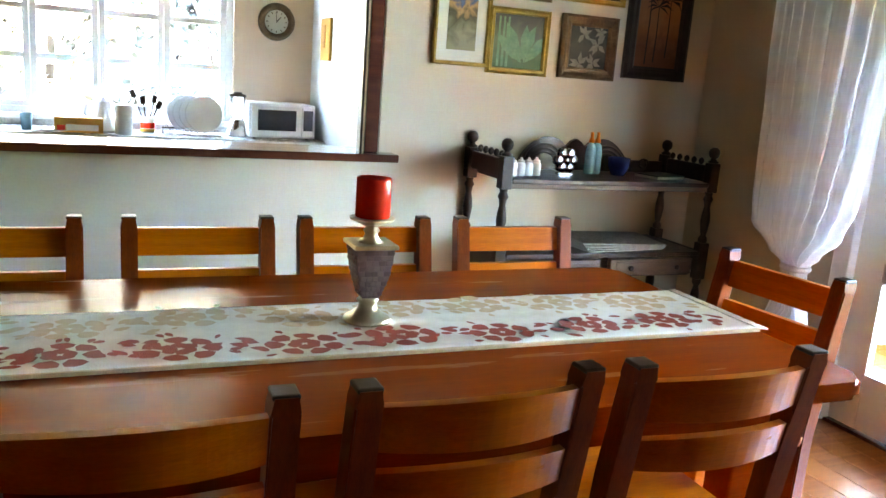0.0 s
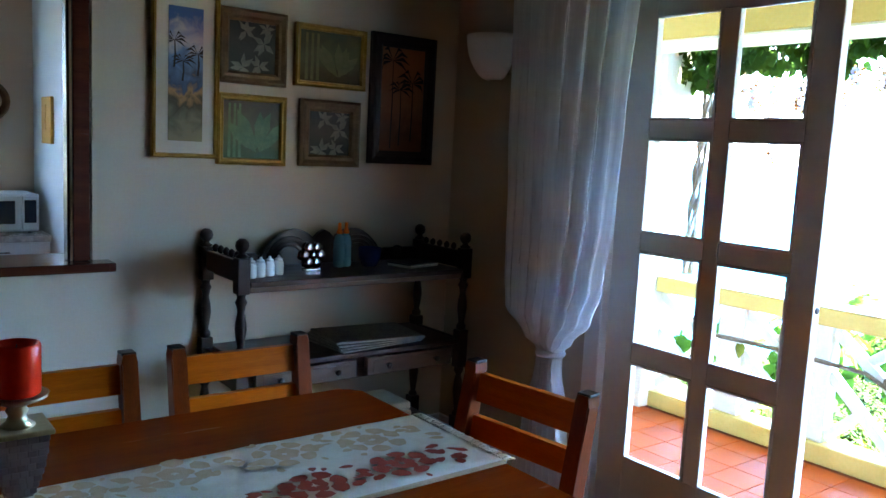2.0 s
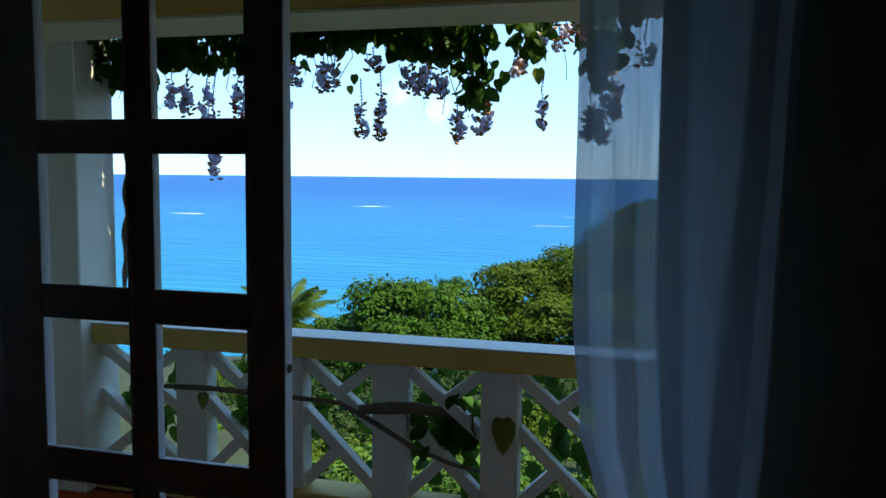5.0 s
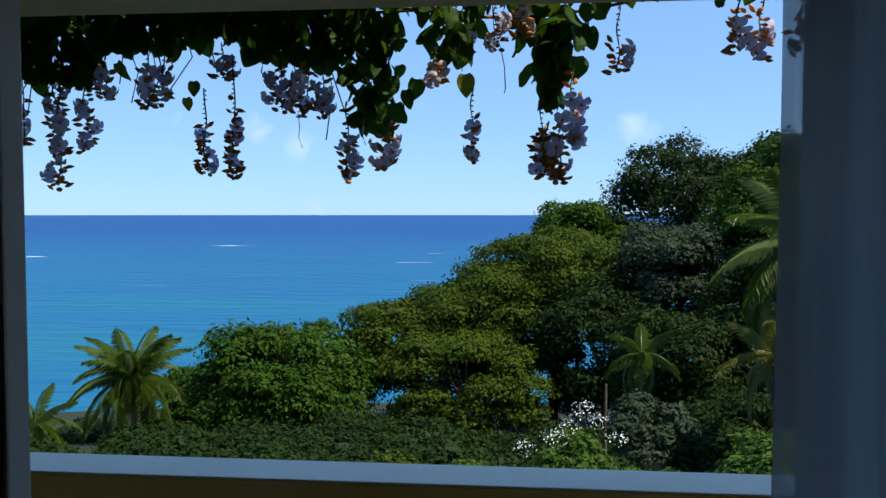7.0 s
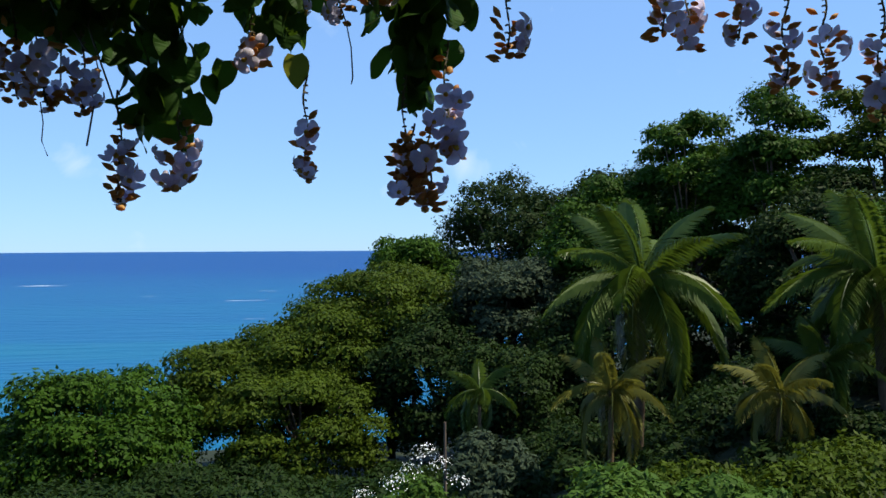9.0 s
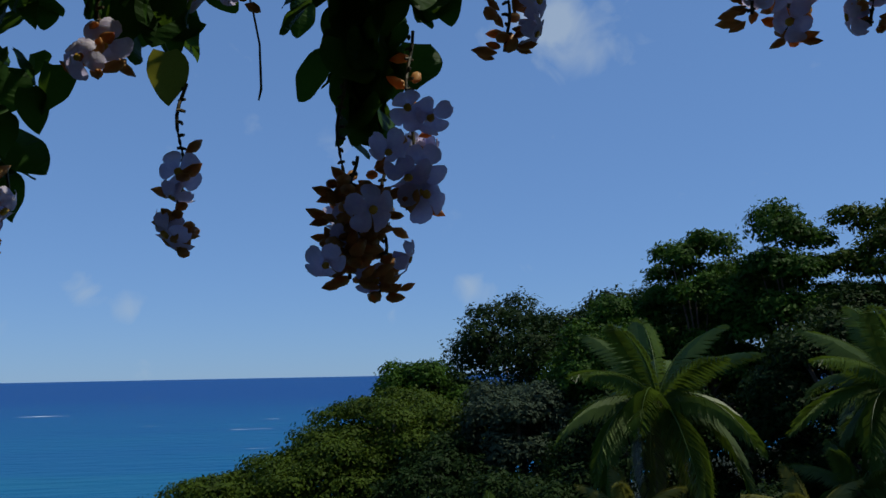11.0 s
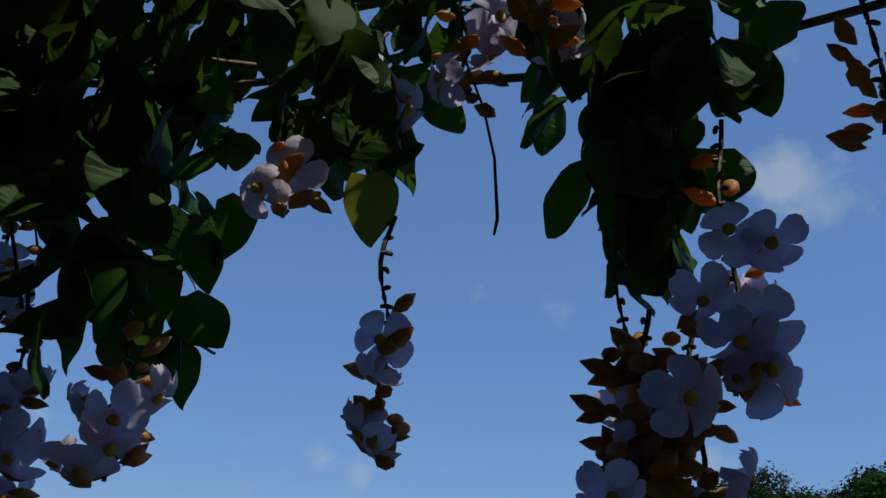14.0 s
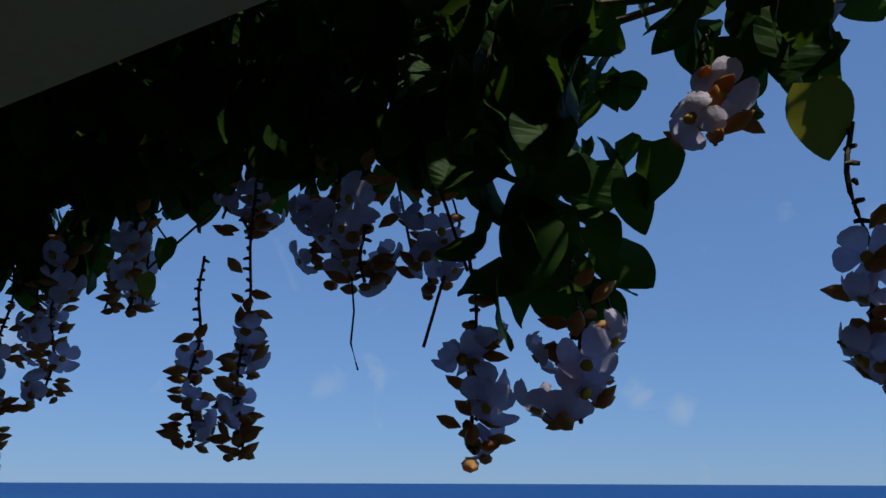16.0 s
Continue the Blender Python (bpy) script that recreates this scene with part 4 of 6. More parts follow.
TOP = .9312
for i in range(4):
    j = thing("shaker", (-.085 + .045 * i, -.315 + .012 * i, TOP), 0, "small white ceramic condiment pot", "condiment pot", "white pots on the sideboard")
    part("pot", lathe([(.018, 0), (.021, .004), (.021, .050), (.016, .060)], 16), M_CERAM, j, smooth=True)
    part("lid", lathe([(.0165, .0605), (.016, .068), (.006, .074), (.006, .080), (.002, .082)], 16), M_CERAM, j, smooth=True)
orn = thing("chrome_ornament", (.225, -.23, TOP), 0, "shiny chrome flower-shaped napkin holder", "ornament")
part("foot", box((0, 0, .006), (.075, .035, .012), .003), M_CHROME, orn)
for sy in (-1, 1):
    for i in range(6):
        a = math.pi / 3 * i
        part("petal", lathe([(.004, -.004), (.022, -.003), (.024, 0), (.022, .003), (.004, .004)], 16), M_CHROME, orn, at=pose(.037 * math.cos(a), sy * .014, .068 + .037 * math.sin(a), 90, 0, 0), smooth=True)
    part("boss", lathe([(.003, -.006), (.013, -.004), (.014, 0), (.013, .004), (.003, .006)], 14), M_CHROME, orn, at=pose(0, sy * .015, .068, 90, 0, 0), smooth=True)
for i, (x, y) in enumerate(((.395, -.17), (.435, -.16))):
    b = thing("lotion_bottle", (x, y, TOP), 0, "translucent blue bottle with an orange cap", "bottle", "blue bottles")
    part("bottle", lathe([(.021, 0), (.025, .006), (.025, .11), (.020, .135), (.010, .148)], 18), M_AQUA, b, smooth=True)
    part("cap", lathe([(.0135, .1485), (.0135, .160), (.008, .170), (.0075, .195), (.004, .198)], 14), M_ORANGE, b, smooth=True)
cup = thing("blue_bowl", (.545, -.19, TOP), 0, "deep cobalt blue glazed bowl", "bowl")
part("bowl", lathe([(.030, 0), (.034, .004), (.050, .040), (.054, .085), (.050, .085), (.046, .042), (.028, .010), (.002, .008)], 28), M_BLUE, cup, smooth=True)
note = thing("notebook", (.745, -.25, TOP), 14, "closed dark notebook with pale page edges", "notebook")
part("page_block", box((0, 0, .008), (.195, .140, .012), .001), M_CERAM, note)
part("cover", box((0, 0, .0165), (.20, .145, .004), .001), M_BLACKFR, note)
for i in range(4):
    pm = thing("placemat", (.50 + .012 * i, -.235 + .008 * i, .6003 + .0072 * i), 6 - 4 * i, "grey woven straw placemat in a stack", "placemat", "stack of placemats")
    bm = box((0, 0, .0035), (.44, .30, .007), .002)
    part("mat", bm, M_MATWEAVE, pm)
    if i == 3:
        for k in range(27):
            part("weave_rib", box((-.209 + k * .0161, 0, .0078), (.009, .292, .0016)), M_MATWEAVE, pm)
mat_roll = thing("folded_cloth", (.62, -.20, .1763), 0, "pale folded cloth on the lowest shelf", "cloth")
for k in range(3):
    part("fold", box((0, .004 * k, .021 + .042 * k), (.24 - .01 * k, .24, .040), .014), M_CLOTH, mat_roll)

# ---- pictures on the wall ----
def picture(x0, x1, z0, z1, fw, frame_mat, mount, canvas, label, motif=None, motif_mat=None):
    cx, cz, w, h = (x0 + x1) / 2, (z0 + z1) / 2, x1 - x0, z1 - z0
    p = thing("framed_picture", (cx, -0.0005, cz), 0, label, "picture", "pictures on the wall")
    for sgn in (-1, 1):
        for horiz in (0, 1):
            ln, off = (w, h / 2) if horiz else (h, w / 2)
            bm = bmesh.new()
            sec = [(0, -.002), (0, -.024), (fw * .25, -.032), (fw * .55, -.024), (fw * .8, -.026), (fw, -.016), (fw, -.002)]
            ring = []
            for end in (-1, 1):
                ring.append([bm.verts.new((end * (ln / 2 - d), y, off - d)) for d, y in sec])
            for i in range(len(sec) - 1):
                bm.faces.new((ring[0][i], ring[1][i], ring[1][i + 1], ring[0][i + 1]))
            bmesh.ops.recalc_face_normals(bm, faces=bm.faces)
            m = (Matrix.Identity(4) if sgn > 0 else pose(0, 0, 0, 0, 180, 0)) if horiz else pose(0, 0, 0, 0, 90 * sgn, 0)
            part("frame", bm, frame_mat, p, at=m)
    mw = mount
    if mw:
        part("mount", box((0, -.008, 0), (w - 2 * fw + .004, .004, h - 2 * fw + .004)), M_MATB, p)
    iw, ih = w - 2 * fw - 2 * mw, h - 2 * fw - 2 * mw
    cv = part("canvas", box((0, -.012 if mw else -.010, 0), (iw + .002, .003, ih + .002)), canvas, p)
    if motif:
        tagged(part("painted_motif", motif(iw, ih, -.0142 if mw else -.0122), motif_mat, cv), kind="stuff")
    return p


def flat(bm, pts, y):
    bm.faces.new([bm.verts.new((x, y, z)) for x, z in pts])


def palm_motif(places):
    def make(w, h, y):
        r, bm = random.Random(5), bmesh.new()
        for px, base, top, s in places:
            x0, z0, z1 = px * w / 2, base * h / 2, top * h / 2
            flat(bm, [(x0 - .004, z0), (x0 + .004, z0), (x0 + .008, (z0 + z1) / 2), (x0 + .004, z1), (x0, z1), (x0 + .001, (z0 + z1) / 2)], y)
            for i in range(9):
                a, ln = math.pi * (-.15 + 1.3 * i / 8), s * r.uniform(.7, 1)
                ex, ez = x0 + ln * math.cos(a), z1 + ln * .7 * math.sin(a) - ln * .18
                mx_, mz = x0 + ln * .55 * math.cos(a), z1 + ln * .5 * math.sin(a) + ln * .1
                ex = max(-w / 2, min(w / 2, ex))
                mx_ = max(-w / 2, min(w / 2, mx_))
                flat(bm, [(x0, z1), (mx_, mz - ln * .10), (ex, ez), (mx_, mz + ln * .08)], y - .0002 * (i % 3 + 1))
        return bm
    return make


def leaf_motif(n, s, seed, stalks=True):
    def make(w, h, y):
        r, bm = random.Random(seed), bmesh.new()
        if stalks:
            for i in range(3):
                x = -w * .42 + i * w * .09
                flat(bm, [(x, -h * .48), (x + w * .05, -h * .48), (x + w * .045, h * .45), (x + .002, h * .45)], y)
        for i in range(n):
            a = math.pi * (.25 + .5 * i / max(1, n - 1)) + r.uniform(-.1, .1)
            bx, bz, ln = w * .10 + r.uniform(-.02, .02), -h * .38, h * s * r.uniform(.75, 1)
            ca, sa = math.cos(a), math.sin(a)
            flat(bm, [(bx + ca * f * ln - sa * g * ln * .2, bz + sa * f * ln + ca * g * ln * .2) for f, g in ((0, 0), (.3, -.6), (.65, -.75), (1, 0), (.65, .75), (.3, .6))], y - .0002 * (i + 1))
        return bm
    return make


def flower_motif(w, h, y):
    r, bm = random.Random(9), bmesh.new()
    for fx, fz, s in ((-.15, .35, .05), (.25, .1, .06), (-.2, -.45, .06), (.15, -.4, .05), (.3, .45, .04)):
        for i in range(6):
            a = i * math.pi / 3 + r.random()
            ca, sa = math.cos(a), math.sin(a)
            flat(bm, [(fx * w + ca * f * s - sa * g * s * .3, fz * h * .9 + sa * f * s + ca * g * s * .3) for f, g in ((0, 0), (.4, -.7), (1, 0), (.4, .7))], y - .0002 * i)
    return bm


C_BEACH = scenic_material("beach_painting", [(.05, (.28, .25, .14)), (.25, (.10, .08, .04)), (.36, (.50, .26, .10)), (.45, (.08, .10, .14)), (.62, (.16, .26, .42)), (.75, (.55, .48, .45)), (.95, (.07, .14, .34))], 14, mess=.28)
C_GREY = scenic_material("grey_botanical", [(.1, (.045, .05, .04)), (.5, (.085, .09, .07)), (.9, (.05, .055, .05))], 20)
C_GREEN = scenic_material("green_botanical", [(.1, (.08, .13, .06)), (.5, (.16, .17, .09)), (.9, (.09, .08, .06))], 16)
C_BAMBOO = scenic_material("bamboo_painting", [(.1, (.10, .08, .03)), (.5, (.16, .15, .06)), (.9, (.09, .10, .05))], 18)
C_RUST = scenic_material("rust_palms_painting", [(.1, (.16, .06, .03)), (.5, (.36, .16, .08)), (.9, (.42, .20, .10))], 12)
P_PALE = surface("pale_botanical_paint", (.16, .17, .13), (.30, .30, .24), .6, 40, 90, .05)
P_GREEN = surface("leaf_green_paint", (.08, .19, .09), (.24, .36, .19), .6, 30, 90, .05)
P_BAMB = surface("bamboo_olive_paint", (.16, .15, .05), (.26, .24, .10), .6, 30, 90, .05)
P_BLACK = surface("black_brown_paint", (.012, .010, .008), (.035, .025, .018), .6, 30, 90, .05)
picture(-.384, -.110, 1.388, 2.05, .018, M_GOLD, .050, C_BEACH, "tall beach painting with palms in a thin gold frame", palm_motif([(-.7, .1, .5, .06), (.7, .0, .32, .07), (-.2, -.1, .2, .06)]), P_BLACK)
picture(-.118, .190, 1.704, 2.010, .050, M_BROWNFR, 0, C_GREY, "grey botanical picture in a wide brown frame", flower_motif, P_PALE)
picture(.232, .592, 1.720, 1.990, .026, M_GOLD, 0, C_BAMBOO, "bamboo painting in a gold frame", leaf_motif(6, .8, 3), P_BAMB)
picture(-.115, .196, 1.366, 1.662, .028, M_GOLD, 0, C_GREEN, "green broad-leaf painting in a gold frame", leaf_motif(5, .85, 6), P_GREEN)
picture(.262, .571, 1.370, 1.666, .052, M_BROWNFR, 0, C_GREY, "grey flower picture in a wide brown frame", flower_motif, P_PALE)
picture(.622, .992, 1.392, 2.000, .062, M_BLACKFR, 0, C_RUST, "rust-coloured palm picture in a black frame", palm_motif([(-.5, -.95, .75, .11), (.45, -.8, .35, .12), (-.1, -.9, .2, .09)]), P_BLACK)

# ---- kitchen ----
CZ = .785
for i in range(5):
    x1 = KX1 - .004 - i * .62
    cab = thing("kitchen_cabinet", (x1 - .31, 2.74, 0), 0, "white kitchen base cabinet under the counter", "cabinet", "kitchen cabinets")
    part("body", span((-.308, -.255, .0), (.308, .255, CZ - .0405), .002), M_WHITE, cab)
    dr = part("door", span((-.295, -.276, .09), (.295, -.256, CZ - .06), .004), M_WHITE, cab)
    part("handle", tube([(-.06, -.277, .68), (-.06, -.30, .68), (.06, -.30, .68), (.06, -.277, .68)], .005, 8), M_STEEL, dr)
counter = thing("kitchen_counter", (0, 0, 0), 0, "pale speckled stone kitchen counter", "counter")
part("worktop", span((KX1 - 3.12, 2.44, CZ - .04), (KX1 - .002, KY1 - .022, CZ), .006), M_MARBLE, counter)
part("upstand", span((KX1 - 3.12, KY1 - .02, CZ - .04), (KX1 - .002, KY1 - .001, CZ + .07), .003), M_MARBLE, counter)
mw = thing("microwave_oven", (-.535, 2.76, CZ), 4, "white microwave oven with dark glass door", "microwave")
part("case", box((0, 0, .135), (.50, .34, .25), .010), M_PLASTW, mw)
d = part("door", box((-.05, -.178, .135), (.375, .018, .225), .006), M_PLASTW, mw)
part("window", box((-.045, -.1885, .140), (.285, .004, .150), .001), M_DARKGLASS, d)
pn = part("control_panel", box((.19, -.178, .135), (.095, .018, .225), .006), M_PLASTW, mw)
part("display", box((.19, -.1885, .145), (.072, .004, .150), .001), M_DARKGLASS, pn)
for sx in (-.2, .2):
    for sy in (-.13, .13):
        part("foot", lathe([(.012, 0), (.012, .0095)], 10, (sx, sy, 0)), M_CHARRED, mw)
clock = thing("wall_clock", (-.515, KY1, 1.645), 0, "round wall clock with mottled bronze rim, pale face", "clock")
bm = bmesh.new()
part("rim", lathe([(.088, .004), (.105, .030), (.125, .032), (.140, .020), (.142, 0)], 40), M_BRONZE, clock, at=pose(0, 0, 0, 90, 0, 0), smooth=True)
part("face", lathe([(.088, 0), (.088, .012)], 36), M_MATB, clock, at=pose(0, 0, 0, 90, 0, 0))
for k in range(12):
    a = k * math.pi / 6
    part("hour_mark", box((.072 * math.sin(a), -.0135, .072 * math.cos(a)), (.007, .002, .014), 0, Matrix.Rotation(a, 4, "Y")), M_BRONZE, clock)
part("hand", box((.014, -.0155, .016), (.006, .002, .055), 0, Matrix.Rotation(.7, 4, "Y")), M_CHARRED, clock)
part("hand", box((-.004, -.0185, .032), (.004, .002, .080), 0, Matrix.Rotation(-.1, 4, "Y")), M_CHARRED, clock)
plq = thing("wall_plaque", (KX1, 2.50, 1.53), 0, "painted tan wooden plaque on the kitchen wall", "plaque")
part("board", box((-.012, 0, 0), (.022, .26, .30), .005), M_CARD, plq)
part("relief", box((-.025, .02, .02), (.006, .07, .16), .002), M_BRACT, plq)
bl = thing("blender", (-.83, 2.74, CZ), 0, "steel blender with a glass jug", "blender")
part("base", lathe([(.088, 0), (.090, .012), (.070, .060), (.050, .110), (.046, .120)], 24), M_STEEL, bl, smooth=True)
jug = part("jug", lathe([(.042, .121), (.048, .150), (.060, .290), (.056, .290), (.044, .152), (.038, .127), (.002, .125)], 24), M_GLASS, bl, "clear glass jug", smooth=True)
jug.visible_shadow = False
part("lid", lathe([(.062, .291), (.062, .305), (.030, .312), (.030, .322)], 20), M_CHARRED, bl, smooth=True)
rack = thing("dish_rack", (-1.17, 2.74, CZ), 0, "wire dish rack with white plates standing in it", "dish rack")
for y in (-.12, .12):
    part("rail", tube([(-.20, y, .05), (.20, y, .05)], .004, 6), M_STEEL, rack)
for k in range(9):
    x = -.19 + k * .0475
    part("wire", tube([(x, -.12, .05), (x, -.10, .012), (x, .10, .012), (x, .12, .05)], .003, 6), M_STEEL, rack)
part("tray", box((0, 0, .006), (.42, .27, .010), .003), M_STEEL, rack)
for i in range(4):
    pl = thing("plate", (-1.20 + .04 * i, 2.73 - .03 * i, CZ + .150), 0, "white dinner plate standing in the rack", "plate", "plates in the rack")
    part("dish", lathe([(.080, 0), (.088, .003), (.128, .016), (.132, .019), (.126, .017), (.086, .007), (.003, .005)], 32), M_CERAM, pl, at=pose(0, 0, 0, 76, 0, 0), smooth=True)
jar = thing("utensil_jar", (-1.46, 2.70, CZ), 0, "striped jar holding dark kitchen utensils", "utensil jar")
part("jar", lathe([(.042, 0), (.048, .006), (.048, .120), (.044, .120), (.042, .012), (.002, .010)], 20), M_CERAM, jar, smooth=True)
part("band", lathe([(.0485, .035), (.0492, .04), (.0492, .07), (.0485, .075)], 20), M_RED, jar, smooth=True)
part("band", lathe([(.0485, .010), (.0492, .014), (.0492, .028), (.0485, .032)], 20), M_CARD, jar, smooth=True)
for a, ln in ((-22, .24), (-8, .20), (12, .21), (24, .17)):
    ut = part("utensil", tube([(0, 0, .012), (math.sin(radians(a)) * ln, .01, .02 + ln)], .005, 6), M_CHARRED, jar)
    part("head", box((math.sin(radians(a)) * (ln + .02), .01, .03 + ln), (.034, .008, .055), .004, Matrix.Rotation(radians(a), 4, "Y")), M_CHARRED, ut)
ket = thing("kettle", (-1.74, 2.66, CZ), 0, "white electric kettle with a grey handle", "kettle")
part("body", lathe([(.075, 0), (.080, .015), (.070, .12), (.055, .20), (.045, .215), (.010, .228), (.010, .238)], 26), M_PLASTW, ket, smooth=True)
part("handle", tube([(-.062, 0, .19), (-.115, 0, .185), (-.125, 0, .12), (-.074, 0, .05)], .010, 8), M_STEEL, ket, smooth=True)
part("spout", tube([(.060, 0, .14), (.095, 0, .185)], [.020, .010], 10), M_PLASTW, ket, smooth=True)
towel = thing("paper_towel_roll", (-1.62, 2.52, CZ), 0, "white paper towel roll standing upright", "paper towel")
part("roll", lathe([(.018, 0), (.055, 0), (.056, .004), (.056, .196), (.055, .2), (.018, .2)], 24), M_CERAM, towel, smooth=True)
bx = thing("food_carton", (-1.90, 2.53, CZ), 3, "orange and white printed cardboard carton", "carton")
part("box", box((0, 0, .05), (.30, .07, .10), .002), M_CARD, bx)
part("label", box((.02, -.0355, .035), (.20, .002, .04)), M_CERAM, bx)
part("label", box((-.11, -.0355, .03), (.05, .002, .04)), M_RED, bx)
tum = thing("tumbler", (-2.22, 2.60, CZ), 0, "small blue-green plastic tumbler on the counter", "cup")
part("cup", lathe([(.030, 0), (.040, .11), (.037, .11), (.028, .006), (.002, .005)], 20), M_AQUA, tum, smooth=True)
pl = thing("serving_plate", (-2.05, 2.56, CZ), 0, "shallow white plate lying on the counter", "plate")
part("dish", lathe([(.07, 0), (.08, .003), (.125, .018), (.12, .018), (.075, .007), (.003, .006)], 28), M_CERAM, pl, smooth=True)

# ---- the flowering vine along the balcony beam ----
def leaf_mesh(name, mat, ln=1.0, wd=0.8, fold=0.16):
    """A heart-shaped leaf, its stalk end at the origin, pointing along -z."""
    bm = bmesh.new()
    mid = [bm.verts.new((0, .05 * math.sin(-3 * u), -u * ln)) for u in [k / 10 for k in range(11)]]
    for s in (-1, 1):
        side = []
        for k in range(10):
            u = (k + .5) / 10
            x, z = .45 * math.sin(math.pi * u ** .66) ** .75, .13 * (1 - u) ** 3 - u
            side.append(bm.verts.new((s * x * wd * 1.1, -fold * x + .06 * math.sin(z * 4 + s) + .02 * math.sin(z * 13), z * ln)))
        strip = [v for pair in zip(mid, side) for v in pair] + [mid[-1]]
        for i in range(len(strip) - 2):
            tri = (strip[i], strip[i + 1], strip[i + 2])
            bm.faces.new(tri if (i % 2 == 0) == (s > 0) else tri[::-1])
    return finish(bm, name, mat, True)


def petal_mesh(seed=0):
    """Five ruffled lobes, swept back unevenly, round a short tube that opens along -y."""
    r5 = random.Random(seed)
    bm = bmesh.new()
    for k in range(5):
        a = 2 * math.pi * k / 5 + .3 + r5.uniform(-.12, .12)
        ca, sa = math.cos(a), math.sin(a)
        big, back, curl = r5.uniform(.85, 1.12), r5.uniform(-.002, .014), r5.uniform(.0, .006)
        rows_p = []
        for r, w, d in ((.006, .0045, .004), (.013, .0095, -.002), (.021, .0150, -.004), (.029, .0172, -.001), (.035, .0130, .003), (.038, .0060, .006)):
            f = (r / .038) ** 2
            rows_p.append([bm.verts.new((ca * r * big - sa * w * t * big, d + back * f + curl * t * t * f + .0022 * math.sin(5 * t + k) * f, sa * r * big + ca * w * t * big)) for t in (-1, -.5, 0, .5, 1)])
        for p, q in zip(rows_p, rows_p[1:]):
            for i in range(4):
                bm.faces.new((p[i], p[i + 1], q[i + 1], q[i]))
    lathe_r = [(.007, .004), (.009, .018), (.006, .034)]
    ring = []
    for r, y in lathe_r:
        ring.append([bm.verts.new((r * math.cos(i * math.pi / 4), y, r * math.sin(i * math.pi / 4))) for i in range(8)])
    for p, q in zip(ring, ring[1:]):
        for i in range(8):
            bm.faces.new((p[i], q[i], q[(i + 1) % 8], p[(i + 1) % 8]))
    return finish(bm, "flower", M_PETAL, True)


def throat_mesh():
    bm = lathe([(.0065, .001), (.0075, .0045), (.003, .0055)], 8)
    bmesh.ops.rotate(bm, verts=bm.verts, cent=(0, 0, 0), matrix=Matrix.Rotation(radians(90), 3, "X"))
    return finish(bm, "throat", M_THROAT, True)


def bract_mesh():
    bm = lathe([(.0012, 0), (.0055, .006), (.0115, .016), (.0095, .028), (.0010, .040)], 7)
    for v in bm.verts:
        v.co.x *= .75
        v.co.y += 6 * v.co.z * v.co.z
    return finish(bm, "bract", M_BRACT, True)


ME_LEAVES = [leaf_mesh("leaf", M_LEAF, 1, .80), leaf_mesh("leaf", M_LEAF, 1, .95, .3), leaf_mesh("leaf", M_LEAF, 1, .68, .05)]
ME_OLD = leaf_mesh("leaf", M_LEAFOLD, 1, .8)
ME_FLOWERS, ME_THROAT, ME_BRACT = [petal_mesh(i) for i in range(5)], throat_mesh(), bract_mesh()
rv = random.Random(21)


def raceme(y, ztop, zbot, x=2.65, fat=1.0, bare=0.3, n_fl=6, n_br=14, name_label="hanging raceme of lilac trumpet flowers with rusty bracts"):
    """A hanging spray: beaded stalk, bracts along it, flowers towards its tip."""
    L = ztop - zbot
    ob = thing("flower_raceme", (x, y, ztop), 0, name_label, "flower spray", "flower racemes on the vine")
    pts = [(.006 * math.sin(i * .9 + y * 7), .005 * math.sin(i * .7 + y * 3), -L * .93 * i / 14) for i in range(15)]
    bm = tube(pts, [.0022] * 15, 6)
    k = int(L * .8 / .012)
    for i in range(k):
        z = -L * .93 * (i + .5) / k
        for s in (-1, 1):
            tube([(.006 * math.sin(-z / L * 13 + y * 7), 0, z), (.006 * math.sin(-z / L * 13 + y * 7) + s * .0055 * math.cos(i), s * .0055 * math.sin(i), z - .001)], [.0025, .0018], 5, bm)
    part("stalk", bm, M_STEM, ob)
    x += max(-.06, min(.06, .115 * (y + 2.335)))
    ob.matrix_world = pose(x, y, ztop)
    n_br = int(n_br * 2.0)
    for i in range(n_br):
        z = -L * (bare + (.97 - bare) * ((i + rv.random()) / n_br) ** .62)
        a = rv.uniform(0, 360)
        r = .002 + .012 * rv.random() * fat
        tilt = rv.uniform(40, 115)
        s = rv.uniform(.55, .85)
        m = pose(r * math.cos(radians(a)), r * math.sin(radians(a)), z, 0, 0, a) @ pose(0, 0, 0, 0, tilt, 0) @ Matrix.Diagonal((s, s, s, 1))
        shared("bract", ME_BRACT, ob, m)
    n_fl = max(3, int(n_fl * .62))
    for i in range(n_fl):
        f = (i + rv.random() * .8) / n_fl
        z = -L * (max(bare + .15, .45) + (.93 - max(bare + .15, .45)) * f)
        a = rv.uniform(0, 360) if rv.random() < .55 else rv.uniform(230, 330)
        r = (.016 + .020 * rv.random()) * fat
        s = rv.uniform(.60, .82)
        m = pose(r * math.sin(radians(a)), -r * math.cos(radians(a)), z, 0, 0, a) @ pose(0, 0, 0, rv.uniform(5, 75), rv.uniform(-50, 50), 0) @ Matrix.Diagonal((s, s, s, 1))
        fl = shared("flower", rv.choice(ME_FLOWERS), ob, m)
        shared("throat", ME_THROAT, fl, Matrix())
    return ob


